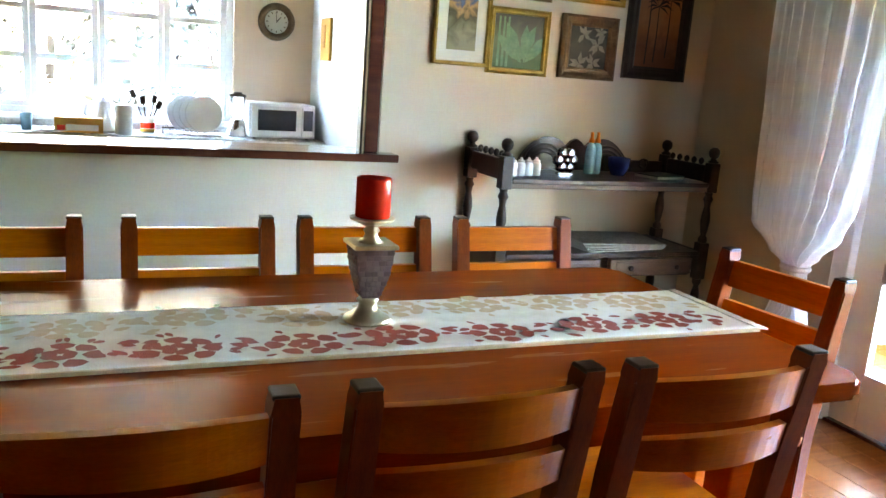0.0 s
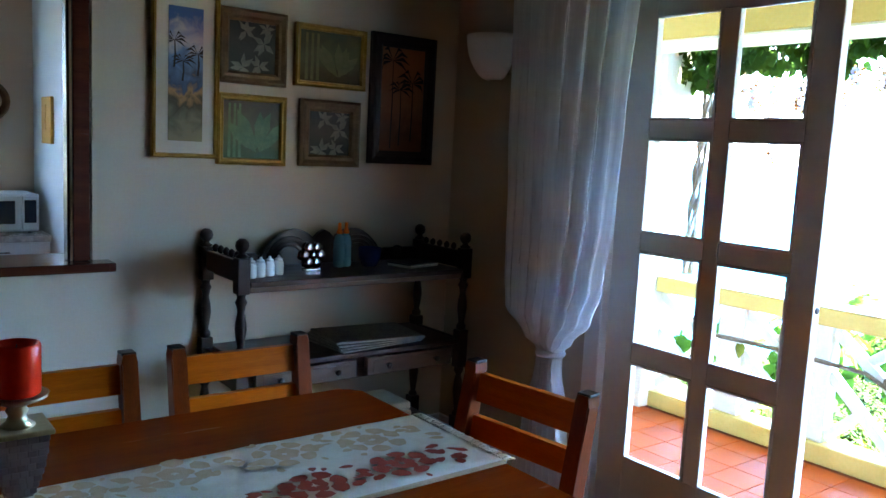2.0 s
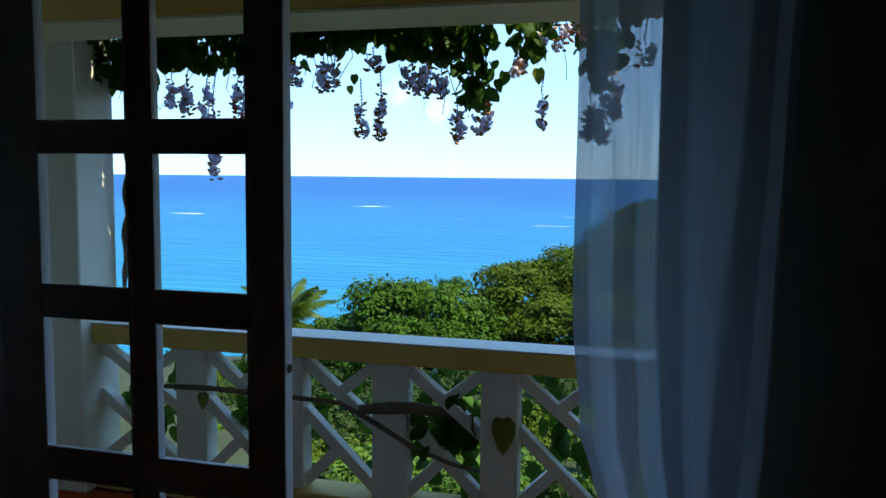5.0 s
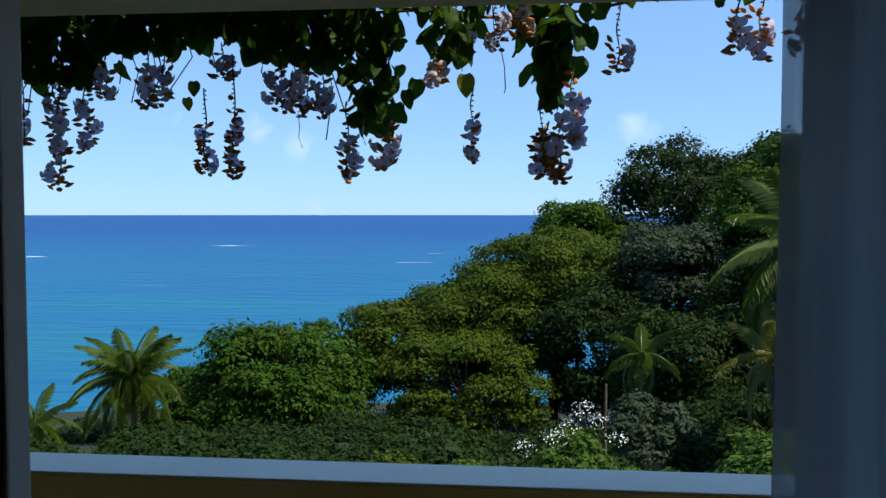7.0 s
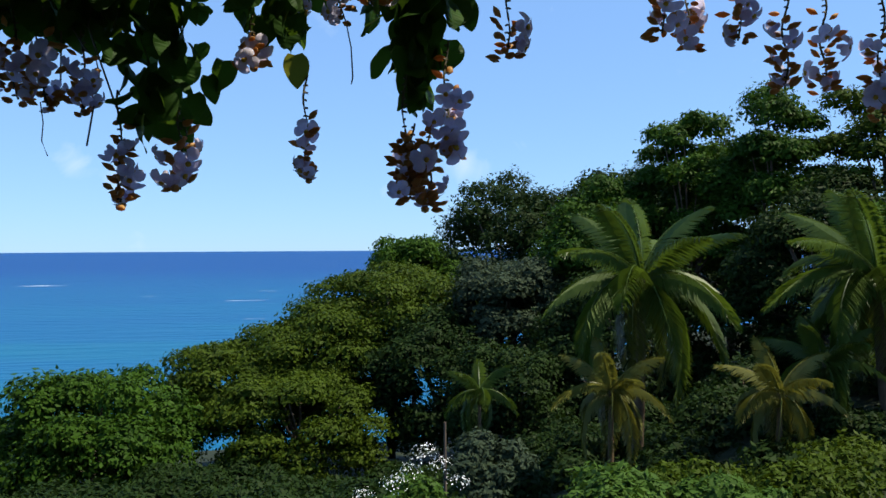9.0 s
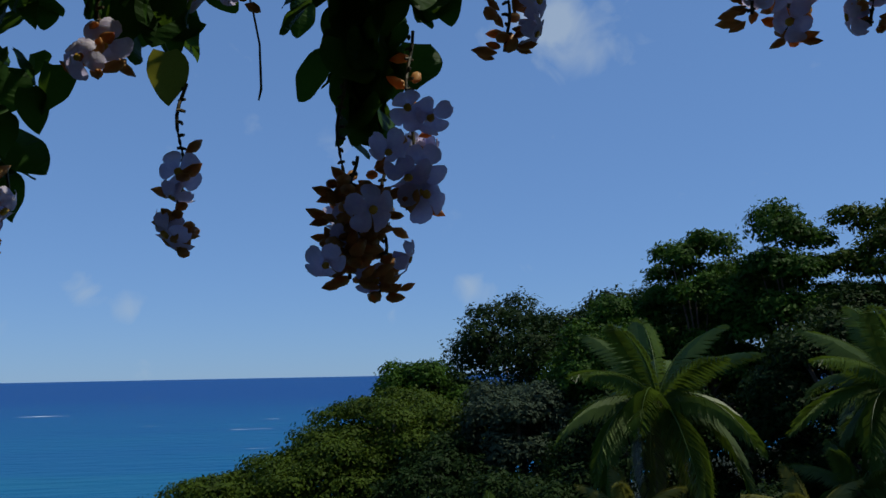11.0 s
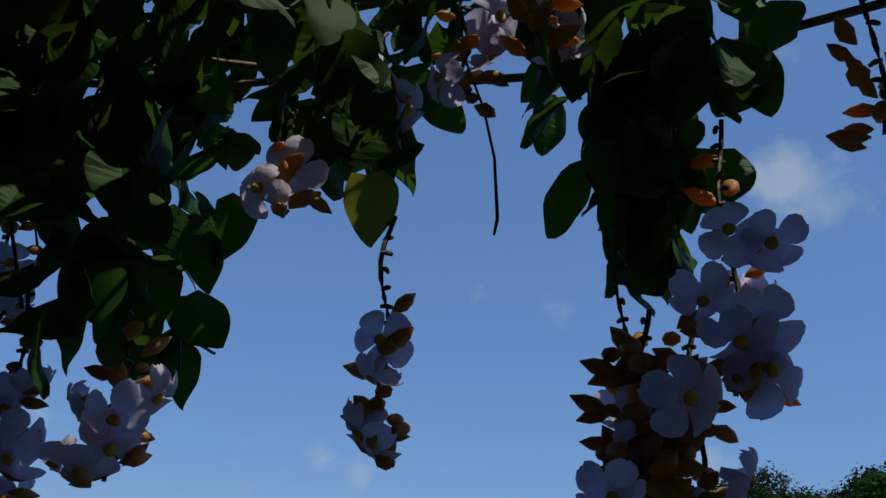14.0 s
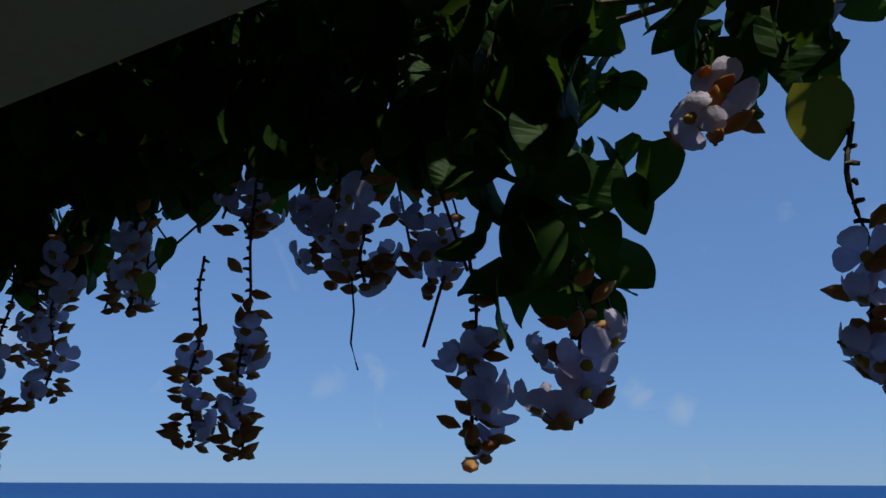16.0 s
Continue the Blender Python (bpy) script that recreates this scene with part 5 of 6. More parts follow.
for y, zt, zb, fat, bare, nf, nb, dx in (
        (-1.09, 2.00, 1.60, 1.3, .25, 12, 20, 0), (-1.15, 2.05, 1.72, 1.2, .3, 8, 16, .05), (-1.24, 2.08, 1.88, 1, .4, 5, 9, 0), (-1.36, 2.08, 1.85, 1.3, .3, 8, 12, .03), (-1.44, 2.08, 1.86, 1, .35, 5, 9, -.03),
        (-1.555, 1.92, 1.65, .9, .35, 6, 12, 0), (-1.645, 2.02, 1.63, .8, .35, 7, 24, 0), (-1.60, 2.06, 1.94, 1.3, .2, 4, 10, .03),
        (-1.79, 2.03, 1.84, 1.6, .1, 10, 18, 0), (-1.86, 2.03, 1.82, 1.3, .2, 8, 12, -.03), (-1.91, 2.0, 1.82, 1.3, .2, 7, 12, .04), (-1.995, 1.87, 1.63, 1.1, .2, 9, 14, 0), (-2.115, 1.83, 1.66, 1.5, .15, 9, 14, 0),
        (-2.26, 2.02, 1.90, 1.3, .3, 5, 9, 0), (-2.365, 1.90, 1.675, .7, .35, 5, 10, 0), (-2.43, 2.14, 2.0, 1.2, .2, 6, 9, 0), (-2.33, 2.14, 2.0, 1.2, .2, 5, 8, .06), (-2.50, 2.15, 2.02, 1.2, .2, 5, 9, -.03),
        (-2.56, 1.90, 1.66, 1.1, .5, 6, 16, 0), (-2.645, 1.97, 1.72, 1.5, .05, 16, 10, .02), (-2.575, 1.80, 1.64, 2.1, .05, 2, 32, -.01), (-2.61, 1.80, 1.62, 1.5, .2, 6, 16, .02),
        (-2.765, 2.11, 1.915, 1.6, .45, 6, 10, 0), (-3.08, 2.15, 1.97, 1.4, .2, 7, 12, 0), (-3.15, 2.15, 1.95, 1.4, .2, 8, 14, .04), (-3.24, 2.14, 1.96, 1.2, .3, 5, 10, 0), (-3.34, 2.12, 1.86, 1.2, .3, 7, 14, 0), (-3.44, 2.12, 1.86, 1.4, .25, 8, 14, .03), (-3.55, 2.12, 1.80, 1.2, .3, 8, 14, .0), (-3.75, 2.14, 1.9, 1.3, .3, 7, 12, 0),
        (-.80, 2.0, 1.45, 1.2, .3, 14, 26, .05), (-.66, 2.0, 1.76, 1.4, .2, 10, 16, .05), (-.74, 2.02, 1.72, 1.3, .2, 9, 14, .1), (-.93, 2.02, 1.74, 1.2, .25, 9, 14, .05), (-.58, 2.0, 1.80, 1.2, .2, 7, 10, .05), (-1.02, 2.05, 1.80, 1.1, .3, 7, 12, .1)):
    raceme(y, zt, zb, 2.65 + dx, fat, bare, nf, nb)

vine = thing("flowering_vine", (2.72, 0, 0), 0, "dense green flowering vine trained along the balcony beam", "climbing plant")
# twisted stems that climb beside the pillar, and runners along the beam and the railing
for ph in (0, 2.1, 4.2):
    pts = [(.05 + .022 * math.cos(z * 9 + ph), -.335 + .022 * math.sin(z * 9 + ph) + .03 * math.sin(z * 2), z) for z in [.79 + .03 * i for i in range(48)]]
    part("stem", tube(pts, [.013 + .004 * math.sin(i) for i in range(48)], 8), M_VINEWOOD, vine, smooth=True)
for k in range(5):
    pts = [(.05 + .08 * k / 5 + .04 * math.sin(i * .6 + k), -.3 - .16 * i, 2.16 + .03 * k + .03 * math.sin(i * .8 + 2 * k)) for i in range(25)]
    part("runner", tube(pts, .005, 6), M_VINEWOOD, vine, smooth=True)
rpts = [(-.13, -.62, .50), (-.12, -.85, .505), (-.125, -1.2, .50), (-.12, -1.5, .49), (-.13, -1.66, .42), (-.125, -1.85, .32), (-.10, -2.0, .26), (-.05, -2.12, .22)]
part("runner", tube(rpts, [.012, .013, .012, .011, .012, .011, .010, .008], 8), M_VINEWOOD, vine, smooth=True)
part("runner", tube([(-.135, -1.60, .475), (-.14, -1.72, .49), (-.13, -1.85, .50), (-.06, -1.98, .47), (.02, -2.1, .42)], [.020, .026, .026, .022, .016], 9), M_VINEWOOD, vine, smooth=True)
part("tendril", tube([(-.06, -2.42, 2.14), (-.06, -2.425, 2.07), (-.058, -2.445, 2.01), (-.055, -2.455, 1.96), (-.055, -2.458, 1.90), (-.055, -2.455, 1.885)], [.0014, .0013, .0013, .0014, .0017, .0012], 6), M_STEM, vine)
part("tendril", tube([(-.06, -1.855, 1.84), (-.06, -1.86, 1.80), (-.06, -1.857, 1.765), (-.06, -1.868, 1.735)], .0012, 5), M_STEM, vine)
for _ in range(26):
    y = rv.uniform(-2.1, -.4)
    z0 = rv.uniform(2.0, 2.2)
    part("tendril", tube([(rv.uniform(-.08, .1), y, z0), (rv.uniform(-.08, .1), y + rv.uniform(-.05, .05), z0 - .12), (rv.uniform(-.08, .1), y + rv.uniform(-.05, .05), z0 - rv.uniform(.18, .3))], .002, 5), M_STEM, vine)


def hem(y):
    """How far down the leaves reach at y."""
    u = -y
    if u < .45: return 1.86
    if u < .95: return 1.97
    if u < 1.22: return 1.92
    if u < 1.48: return 2.02
    if u < 1.70: return 2.06
    if u < 1.98: return 1.98
    if u < 2.14: return 1.98 - .24 * math.sin((u - 1.98) / .16 * math.pi)
    if u < 2.22: return 2.1
    if u < 2.40: return 1.96
    if u < 2.50: return 2.10
    if u < 2.72: return 1.80 + 2.2 * abs(u - 2.60)
    return 2.13


def leaf_pose(x, y, z, s):
    return pose(x, y, z, rv.gauss(0, 28), rv.gauss(0, 28), rv.uniform(0, 360)) @ Matrix.Diagonal((s, s, s, 1))


count, singles = 0, 0
verts_l, faces_l, base_l = [], [], [(np.array([v.co[:] for v in me.vertices]), [tuple(p.vertices) for p in me.polygons]) for me in ME_LEAVES]
off_l = 0
while count < 3400:
    y = -rv.uniform(.15, 2.16) if rv.random() < .80 else -rv.uniform(2.16, 4.4)
    lo = hem(y)
    f = rv.random() ** 1.15
    if y < -2.74 and rv.random() < .6:
        continue
    top = 2.55 if y > -2.2 else 2.32
    z = lo + .05 + (top - lo - .05) * f
    x = rv.uniform(-.18, .22) if z > 2.12 else rv.uniform(-.09, .12)
    if y < -2.2:
        x = rv.uniform(-.10, .06)
    s = rv.uniform(.048, .082)
    m = leaf_pose(x, y, z, s)
    count += 1
    if singles < 290 and z < 2.16:
        shared("leaf", rv.choice(ME_LEAVES), vine, m)
        singles += 1
    else:
        co, fs = rv.choice(base_l)
        mm = np.array(m)
        verts_l.append(co @ mm[:3, :3].T + mm[:3, 3])
        faces_l += [tuple(i + off_l for i in f_) for f_ in fs]
        off_l += len(co)
leaf_mass = bpy.data.meshes.new("leaves")
leaf_mass.from_pydata(np.concatenate(verts_l).tolist(), [], faces_l)
leaf_mass.materials.append(M_LEAF)
tagged(shared("leaves", leaf_mass, vine, Matrix()), "mass of heart-shaped green leaves", kind="stuff")
# larger single leaves that hang free
for y, z, s, old in ((-2.345, 1.935, .085, 1), (-2.20, 1.93, .085, 0), (-2.17, 1.90, .075, 0), (-2.145, 1.86, .07, 0), (-2.28, 2.02, .08, 0), (-2.31, 2.06, .08, 0), (-2.62, 2.02, .085, 0), (-2.57, 2.05, .085, 0), (-2.68, 2.07, .085, 0), (-2.55, 1.98, .07, 0), (-1.545, 1.93, .06, 0), (-1.53, 1.88, .05, 1), (-2.09, 1.86, .075, 0), (-2.05, 1.83, .085, 0), (-2.80, 2.16, .07, 0)):
    shared("leaf", ME_OLD if old else rv.choice(ME_LEAVES), vine, pose(-.07 + rv.uniform(-.02, .03), y, z, rv.uniform(-15, 15), rv.uniform(-15, 15), rv.uniform(-30, 30) + 90) @ Matrix.Diagonal((s * .78, s * .78, s * .78, 1)))
for _ in range(70):
    u = rv.random() ** 1.3
    s = rv.uniform(.055, .085)
    shared("leaf", rv.choice(ME_LEAVES), vine, pose(rv.uniform(-.10, .03), -2.585 + rv.gauss(0, .012 + .028 * u), 1.90 + .26 * u, rv.gauss(0, 22), rv.gauss(0, 22), 90 + rv.gauss(0, 50)) @ Matrix.Diagonal((s, s, s, 1)))
# leaves that push through the railing
for cy, cz, n, sp in ((-1.98, .45, 46, .10), (-1.95, .58, 24, .10), (-2.0, .30, 18, .08), (-1.38, .50, 28, .15), (-2.42, .50, 30, .14), (-2.52, .30, 24, .14), (-.98, .48, 26, .15), (-1.7, .25, 22, .14), (-.45, .45, 24, .14)):
    for _ in range(n):
        s = rv.uniform(.07, .12)
        shared("leaf", rv.choice(ME_LEAVES), vine, leaf_pose(rv.uniform(-.16, .12) if n > 30 else rv.uniform(-.05, .15), rv.gauss(cy, sp * .7), min(.68, max(.14, rv.gauss(cz, sp))), s))
shared("leaf", ME_OLD, vine, pose(-.17, -2.24, .50, 8, 5, 80) @ Matrix.Diagonal((.13, .13, .15, 1)))
shared("leaf", ME_OLD, vine, pose(-.15, -.83, .49, 8, 5, 95) @ Matrix.Diagonal((.07, .07, .08, 1)))
shared("leaf", ME_OLD, vine, pose(-.15, -2.62, .36, 8, 5, 80) @ Matrix.Diagonal((.09, .09, .10, 1)))

# ---- trees, palms and shrubs on the slope ----
def leaf_cloud(name, centres, n, size, rs, squash=1.0):
    """Many small folded leaves scattered over rounded lobes; thin in places, so that gaps show."""
    c = np.array([q[:3] for q in centres], float)
    r = np.array([q[3:6] for q in centres], float)
    wgt = (r[:, 0] * r[:, 1]) ** 1.0
    pick = rs.choice(len(c), n, p=wgt / wgt.sum())
    d = rs.normal(size=(n, 3))
    d /= np.linalg.norm(d, axis=1)[:, None]
    d[:, 2] = np.where(d[:, 2] < -.35, -d[:, 2], d[:, 2])
    rad = 1 - .42 * rs.random(n) ** 2.0 + .065 * rs.normal(size=n)
    # clumps: pull points towards random knots on each lobe
    bumps = 1 + .18 * np.sin(d[:, 0] * 9 + pick * 1.3) * np.sin(d[:, 1] * 8 + pick) + .13 * np.sin(d[:, 2] * 11 + d[:, 0] * 7)
    p = c[pick] + d * r[pick] * (rad * bumps)[:, None]
    nrm = d + .52 * rs.normal(size=(n, 3)) + np.array([0, 0, .35])
    nrm /= np.linalg.norm(nrm, axis=1)[:, None]
    t = np.cross(nrm, rs.normal(size=(n, 3)))
    t /= np.linalg.norm(t, axis=1)[:, None]
    b = np.cross(nrm, t)
    s = size * (.6 + .8 * rs.random(n))[:, None]
    v = np.empty((n, 4, 3))
    v[:, 0], v[:, 1], v[:, 2], v[:, 3] = p - t * s, p - b * s * .5 - nrm * s * .15, p + t * s, p + b * s * .5 - nrm * s * .15
    me = bpy.data.meshes.new(name)
    me.vertices.add(4 * n)
    me.vertices.foreach_set("co", v.reshape(-1))
    me.loops.add(4 * n)
    me.loops.foreach_set("vertex_index", np.arange(4 * n))
    me.polygons.add(n)
    me.polygons.foreach_set("loop_start", np.arange(0, 4 * n, 4))
    me.update(calc_edges=True)
    me.validate()
    return me


def tree(name, x, y, ztop, spread, depth, mat, seed, label, n=9000, size=.20, flat_top=.55, lobes=16, category="tree"):
    """Trunk, limbs and a crown of lobes whose top is at ztop."""
    rs = np.random.RandomState(seed)
    zg = ground_z(x, y) - .3
    ob = thing(name, (x, y, zg), 0, label, category, "trees on the slope")
    h = ztop - zg
    cz = h - depth * .5
    lobes, n, size = int(lobes * 2.2), int(n * 3.6), size * .66
    depth *= 1.35
    cz = h - depth * .5
    centres = []
    for i in range(lobes):
        a, u = 2.4 * i + rs.rand() * .6, 1 - 1.75 * (i + .5) / lobes
        q = math.sqrt(max(0, 1 - u * u)) if u > 0 else 1 - .18 * abs(u)
        k_ = rs.uniform(.62, .86)
        rr = spread * rs.uniform(.20, .40)
        centres.append((spread * k_ * q * math.cos(a), spread * k_ * q * math.sin(a), cz + depth * .42 * u + rs.uniform(-.06, .06) * depth, rr, rr, rr * rs.uniform(.72, .95) * (1.0 - .35 * (flat_top > .85))))
    top = max(q[2] + q[5] for q in centres)
    centres = [(q[0], q[1], q[2] + h - top, *q[3:]) for q in centres]
    r0 = max(.12, spread * .055)
    part("trunk", tube([(0, 0, 0), (.15 * spread * .1, 0, cz * .3), (-.1, .1, cz * .6), (0, 0, cz * .8)], [r0, r0 * .8, r0 * .7, r0 * .5], 9), M_BARK, ob, smooth=True)
    for q in centres[::3]:
        part("limb", tube([(0, 0, cz * .55), (q[0] * .45, q[1] * .45, cz * .55 + (q[2] - cz * .55) * .6), (q[0] * .9, q[1] * .9, q[2])], [r0 * .5, r0 * .3, r0 * .12], 6), M_BARK, ob, smooth=True)
    me = leaf_cloud("crown", centres, n, size, rs)
    me.materials.append(mat)
    cr = new("crown", me)
    cr.parent = ob
    tagged(cr, kind="stuff")
    return ob


B, O, D, G = "broad dark green seaside tree with a rounded crown", "olive green tree with flat spreading tiers", "tall dark green tree on the hillside", "grey-green leafy tree among the others"
tree("almond_tree", 39.9, 9.3, -3.9, 4.6, 5.5, M_F_BROAD, 1, B, 13000, .19)
tree("almond_tree", 41.0, 13.8, -6.4, 3.2, 4.5, M_F_BROAD, 2, B, 7000, .19)
tree("spreading_tree", 44.5, 3.4, -3.1, 4.2, 3.6, M_F_OLIVE, 3, O, 10000, .17, .9, 20)
tree("spreading_tree", 45.0, -.6, -1.1, 4.6, 4.4, M_F_OLIVE, 4, O, 11000, .17, .9, 20)
tree("spreading_tree", 47.0, -4.4, .8, 4.8, 4.8, M_F_OLIVE, 5, O, 11000, .17, .9, 20)
tree("spreading_tree", 40.0, .2, -4.2, 4.0, 4.5, M_F_OLIVE, 16, O, 9000, .17, .9, 20)
tree("shade_tree", 54.5, -6.2, 2.3, 3.6, 5.0, M_F_BROAD, 6, B, 8000, .2)
tree("shade_tree", 56.0, -13.2, 6.9, 5.8, 8.5, M_F_DARK_SHADE, 7, B, 13000, .2, .8)
tree("shade_tree", 54.0, -19.5, 6.8, 4.6, 8.5, M_F_DARK_SHADE, 8, B, 10000, .2, .8)
tree("grey_tree", 43.5, -10.6, 1.0, 3.6, 5.0, M_F_GREY, 9, G, 10000, .18)
tree("grey_tree", 42.0, -6.8, -1.4, 4.0, 6.0, M_F_DARK_SHADE, 10, D, 9000, .18)
tree("hill_tree", 44.0, -16.0, 5.4, 4.0, 7.0, M_F_BROAD, 11, D, 10000, .18)
tree("hill_tree", 42.8, -20.2, 8.7, 3.4, 8.0, M_F_BROAD, 12, D, 10000, .18, .6)
tree("hill_tree", 38.5, -22.8, 9.5, 3.4, 9.0, M_F_BROAD, 13, D, 11000, .17, .5)
tree("hill_tree", 36.0, -27.0, 9.0, 4.0, 8.0, M_F_OLIVE, 14, O, 9000, .17, .9)
tree("hill_tree", 33.5, -22.0, 4.8, 4.4, 8.0, M_F_DARK_SHADE, 15, D, 12000, .17)
tree("hill_tree", 31.0, -28.0, 7.0, 4.4, 8.0, M_F_DARK_SHADE, 17, D, 9000, .17)
tree("hill_tree", 37.0, -15.0, 1.0, 4.2, 7.0, M_F_DARK_SHADE, 18, D, 10000, .17)
tree("hill_tree", 48.0, -25.0, 8.0, 5.0, 9.0, M_F_DARK_SHADE, 19, D, 8000, .2)
tree("hill_tree", 60.0, -25.0, 8.0, 6.0, 9.0, M_F_DARK_SHADE, 20, D, 8000, .22)
tree("hill_tree", 36.0, -9.5, -2.6, 3.2, 5.0, M_F_DARK_SHADE, 21, D, 8000, .16)
tree("hill_tree", 29.0, -24.0, 3.6, 3.6, 7.0, M_F_BROAD, 22, D, 9000, .16)


# made-up trees that hold back daylight from the kitchen window
for x, y, seed in ((-5.2, 8.2, 61), (-2.6, 9.4, 62), (.4, 8.6, 63), (3.6, 11.0, 64)):
    tree("light_screen_tree", x, y, 5.6, 2.5, 8.0, M_F_SCREEN, seed, "pale tree added outside the kitchen window to cut its daylight", 7000, .17)


def shrub(x, y, ztop, spread, depth, mat, seed, label, n=3500, size=.09, name="shrub"):
    rs = np.random.RandomState(seed)
    zg = ground_z(x, y) - .15
    ob = thing(name, (x, y, zg), 0, label, "shrub", "shrubs on the slope")
    h = ztop - zg
    centres = []
    for i in range(10):
        a, q = 2.4 * i, math.sqrt((i + .5) / 10)
        rr = spread * rs.uniform(.3, .5)
        centres.append((spread * .7 * q * math.cos(a), spread * .7 * q * math.sin(a), max(h - depth * .4 - rs.uniform(0, .4) * depth - q * depth * .2, .2), rr, rr, rr * .85))
    for i in range(5):
        q = centres[i * 2]
        part("stem", tube([(0, 0, 0), (q[0] * .5, q[1] * .5, q[2] * .6), q[:3]], [.05, .035, .012], 6), M_BARK, ob)
    me = leaf_cloud("foliage", centres, n, size, rs)
    me.materials.append(mat)
    fo = new("foliage", me)
    fo.parent = ob
    tagged(fo, kind="stuff")
    return ob, centres


shrub(20.0, -5.7, -2.3, 1.15, 1.9, M_F_GREY, 31, "round dusty grey-green shrub", 5000, .075)
s_w, cen = shrub(17.3, -3.7, -2.45, .95, 1.7, M_F_BRIGHT, 32, "flowering shrub dotted with white blossoms", 4000, .07, "white_flowering_shrub")
for cl_x, cl_y, cl_z in ((-.75, .25, 0), (-.72, -.35, .1), (-.6, .55, -.3), (-.8, -.05, .35), (-.6, -.7, -.3), (-.5, 1.1, -.55)):
    rs = np.random.RandomState(int(abs(cl_y) * 100))
    me = leaf_cloud("blossom", [(cl_x, cl_y, -2.75 + cl_z - (ground_z(17.3, -3.7) - .15), .27, .27, .22)], 80, .022, rs)
    me.materials.append(M_BLOSSOM)
    bo = new("blossom", me)
    bo.parent = s_w
    tagged(bo, "cluster of white blossoms", kind="stuff")
k = 40
# mid-slope shrubs take the dark leaves, shade of the trees put into colour
for x, y, zt, sp, dp, mat in ((16.5, -7.6, -2.55, 1.3, 1.3, M_F_BRIGHT), (16.0, -9.6, -2.7, 1.3, 1.3, M_F_BRIGHT), (17.0, -5.2, -3.3, 1.0, 1.2, M_F_BRIGHT), (17.5, -1.6, -3.6, 1.1, 1.0, M_F_BRIGHT), (19.5, .6, -4.2, 1.2, 1.2, M_F_OLIVE), (18.0, -12.5, -2.9, 1.4, 1.4, M_F_OLIVE), (22.0, 2.5, -5.7, 1.4, 1.2, M_F_DARK_SHADE), (24.0, 6.0, -6.7, 1.6, 1.4, M_F_DARK_SHADE), (27.0, 9.5, -7.9, 1.8, 1.6, M_F_DARK_SHADE), (26.0, 14.0, -8.1, 1.8, 1.6, M_F_DARK_SHADE), (30.0, -9.0, -4.7, 2.0, 2.4, M_F_DARK_SHADE), (29.0, -13.0, -3.5, 2.0, 2.6, M_F_DARK_SHADE), (30.0, -17.0, -2.1, 2.2, 3.0, M_F_DARK_SHADE), (27.0, -20.0, -1.7, 2.2, 3.0, M_F_DARK_SHADE), (33.0, -5.0, -6.7, 2.0, 2.2, M_F_DARK_SHADE), (34.0, 5.0, -8.7, 2.0, 2.0, M_F_DARK_SHADE), (32.0, .5, -7.7, 2.0, 2.0, M_F_DARK_SHADE), (22.0, -16.5, -2.9, 1.6, 2.0, M_F_DARK_SHADE), (36.0, 18.0, -8.9, 2.2, 2.2, M_F_DARK_SHADE), (12.0, -14.0, -2.6, 1.6, 1.5, M_F_BROAD), (4.6, -1.0, -.6, 1.0, 2.6, M_F_DARK_SHADE), (4.6, -2.6, -.4, 1.0, 2.8, M_F_DARK_SHADE), (4.7, -4.2, -.6, 1.0, 2.6, M_F_DARK_SHADE), (4.8, .8, -.7, 1.0, 2.4, M_F_DARK_SHADE), (25.0, -16.0, -3.1, 2.2, 2.4, M_F_DARK_SHADE), (25.0, -19.5, -2.3, 2.2, 2.6, M_F_DARK_SHADE), (20.0, -10.8, -3.4, 1.8, 1.6, M_F_OLIVE), (19.5, -14.5, -2.9, 1.8, 1.8, M_F_OLIVE), (26.0, -7.0, -4.9, 2.0, 2.0, M_F_DARK_SHADE), (27.0, -3.0, -5.9, 2.0, 2.0, M_F_DARK_SHADE), (28.0, 2.0, -7.1, 2.2, 2.0, M_F_DARK_SHADE), (31.0, 8.0, -8.5, 2.4, 2.2, M_F_DARK_SHADE), (31.0, 12.0, -8.9, 2.4, 2.2, M_F_DARK_SHADE), (22.0, -3.0, -4.9, 1.4, 1.4, M_F_DARK_SHADE), (30.5, -11.0, -3.9, 2.4, 3.2, M_F_DARK_SHADE), (28.0, -15.5, -2.7, 2.4, 3.2, M_F_DARK_SHADE), (26.0, -23.0, -0.9, 2.6, 3.4, M_F_DARK_SHADE)):
    shrub(x, y, zt, sp, dp, mat, k, "leafy green shrub on the slope", 4200, .085 if x < 25 else .11)
    k += 1


rs_fill = random.Random(77)
for _ in range(30):
    x = rs_fill.uniform(13, 21)
    y = rs_fill.uniform(-.55, .50) * x - 1.5
    zg = ground_z(x, y)
    sp = rs_fill.uniform(.7, 1.3) * (1 + x / 50)
    shrub(x, y, zg + rs_fill.uniform(.3, 1.0), sp, 1.2 + .4 * rs_fill.random(), rs_fill.choice((M_F_BRIGHT, M_F_OLIVE, M_F_BROAD, M_F_OLIVE)), k, "leafy green shrub on the slope", 2200, .085 if x < 24 else .12)
    k += 1
# undergrowth with the tree shade put into its leaf colour
for _ in range(48):
    x = rs_fill.uniform(19, 38)
    y = rs_fill.uniform(-.60, .50) * x - 1.5
    shrub(x, y, ground_z(x, y) + rs_fill.uniform(.4, 1.2), rs_fill.uniform(1.2, 1.9), 1.3, M_F_DARK_SHADE, k, "low undergrowth, leaf colour darkened for the shade below the trees", 1500, .13)
    k += 1
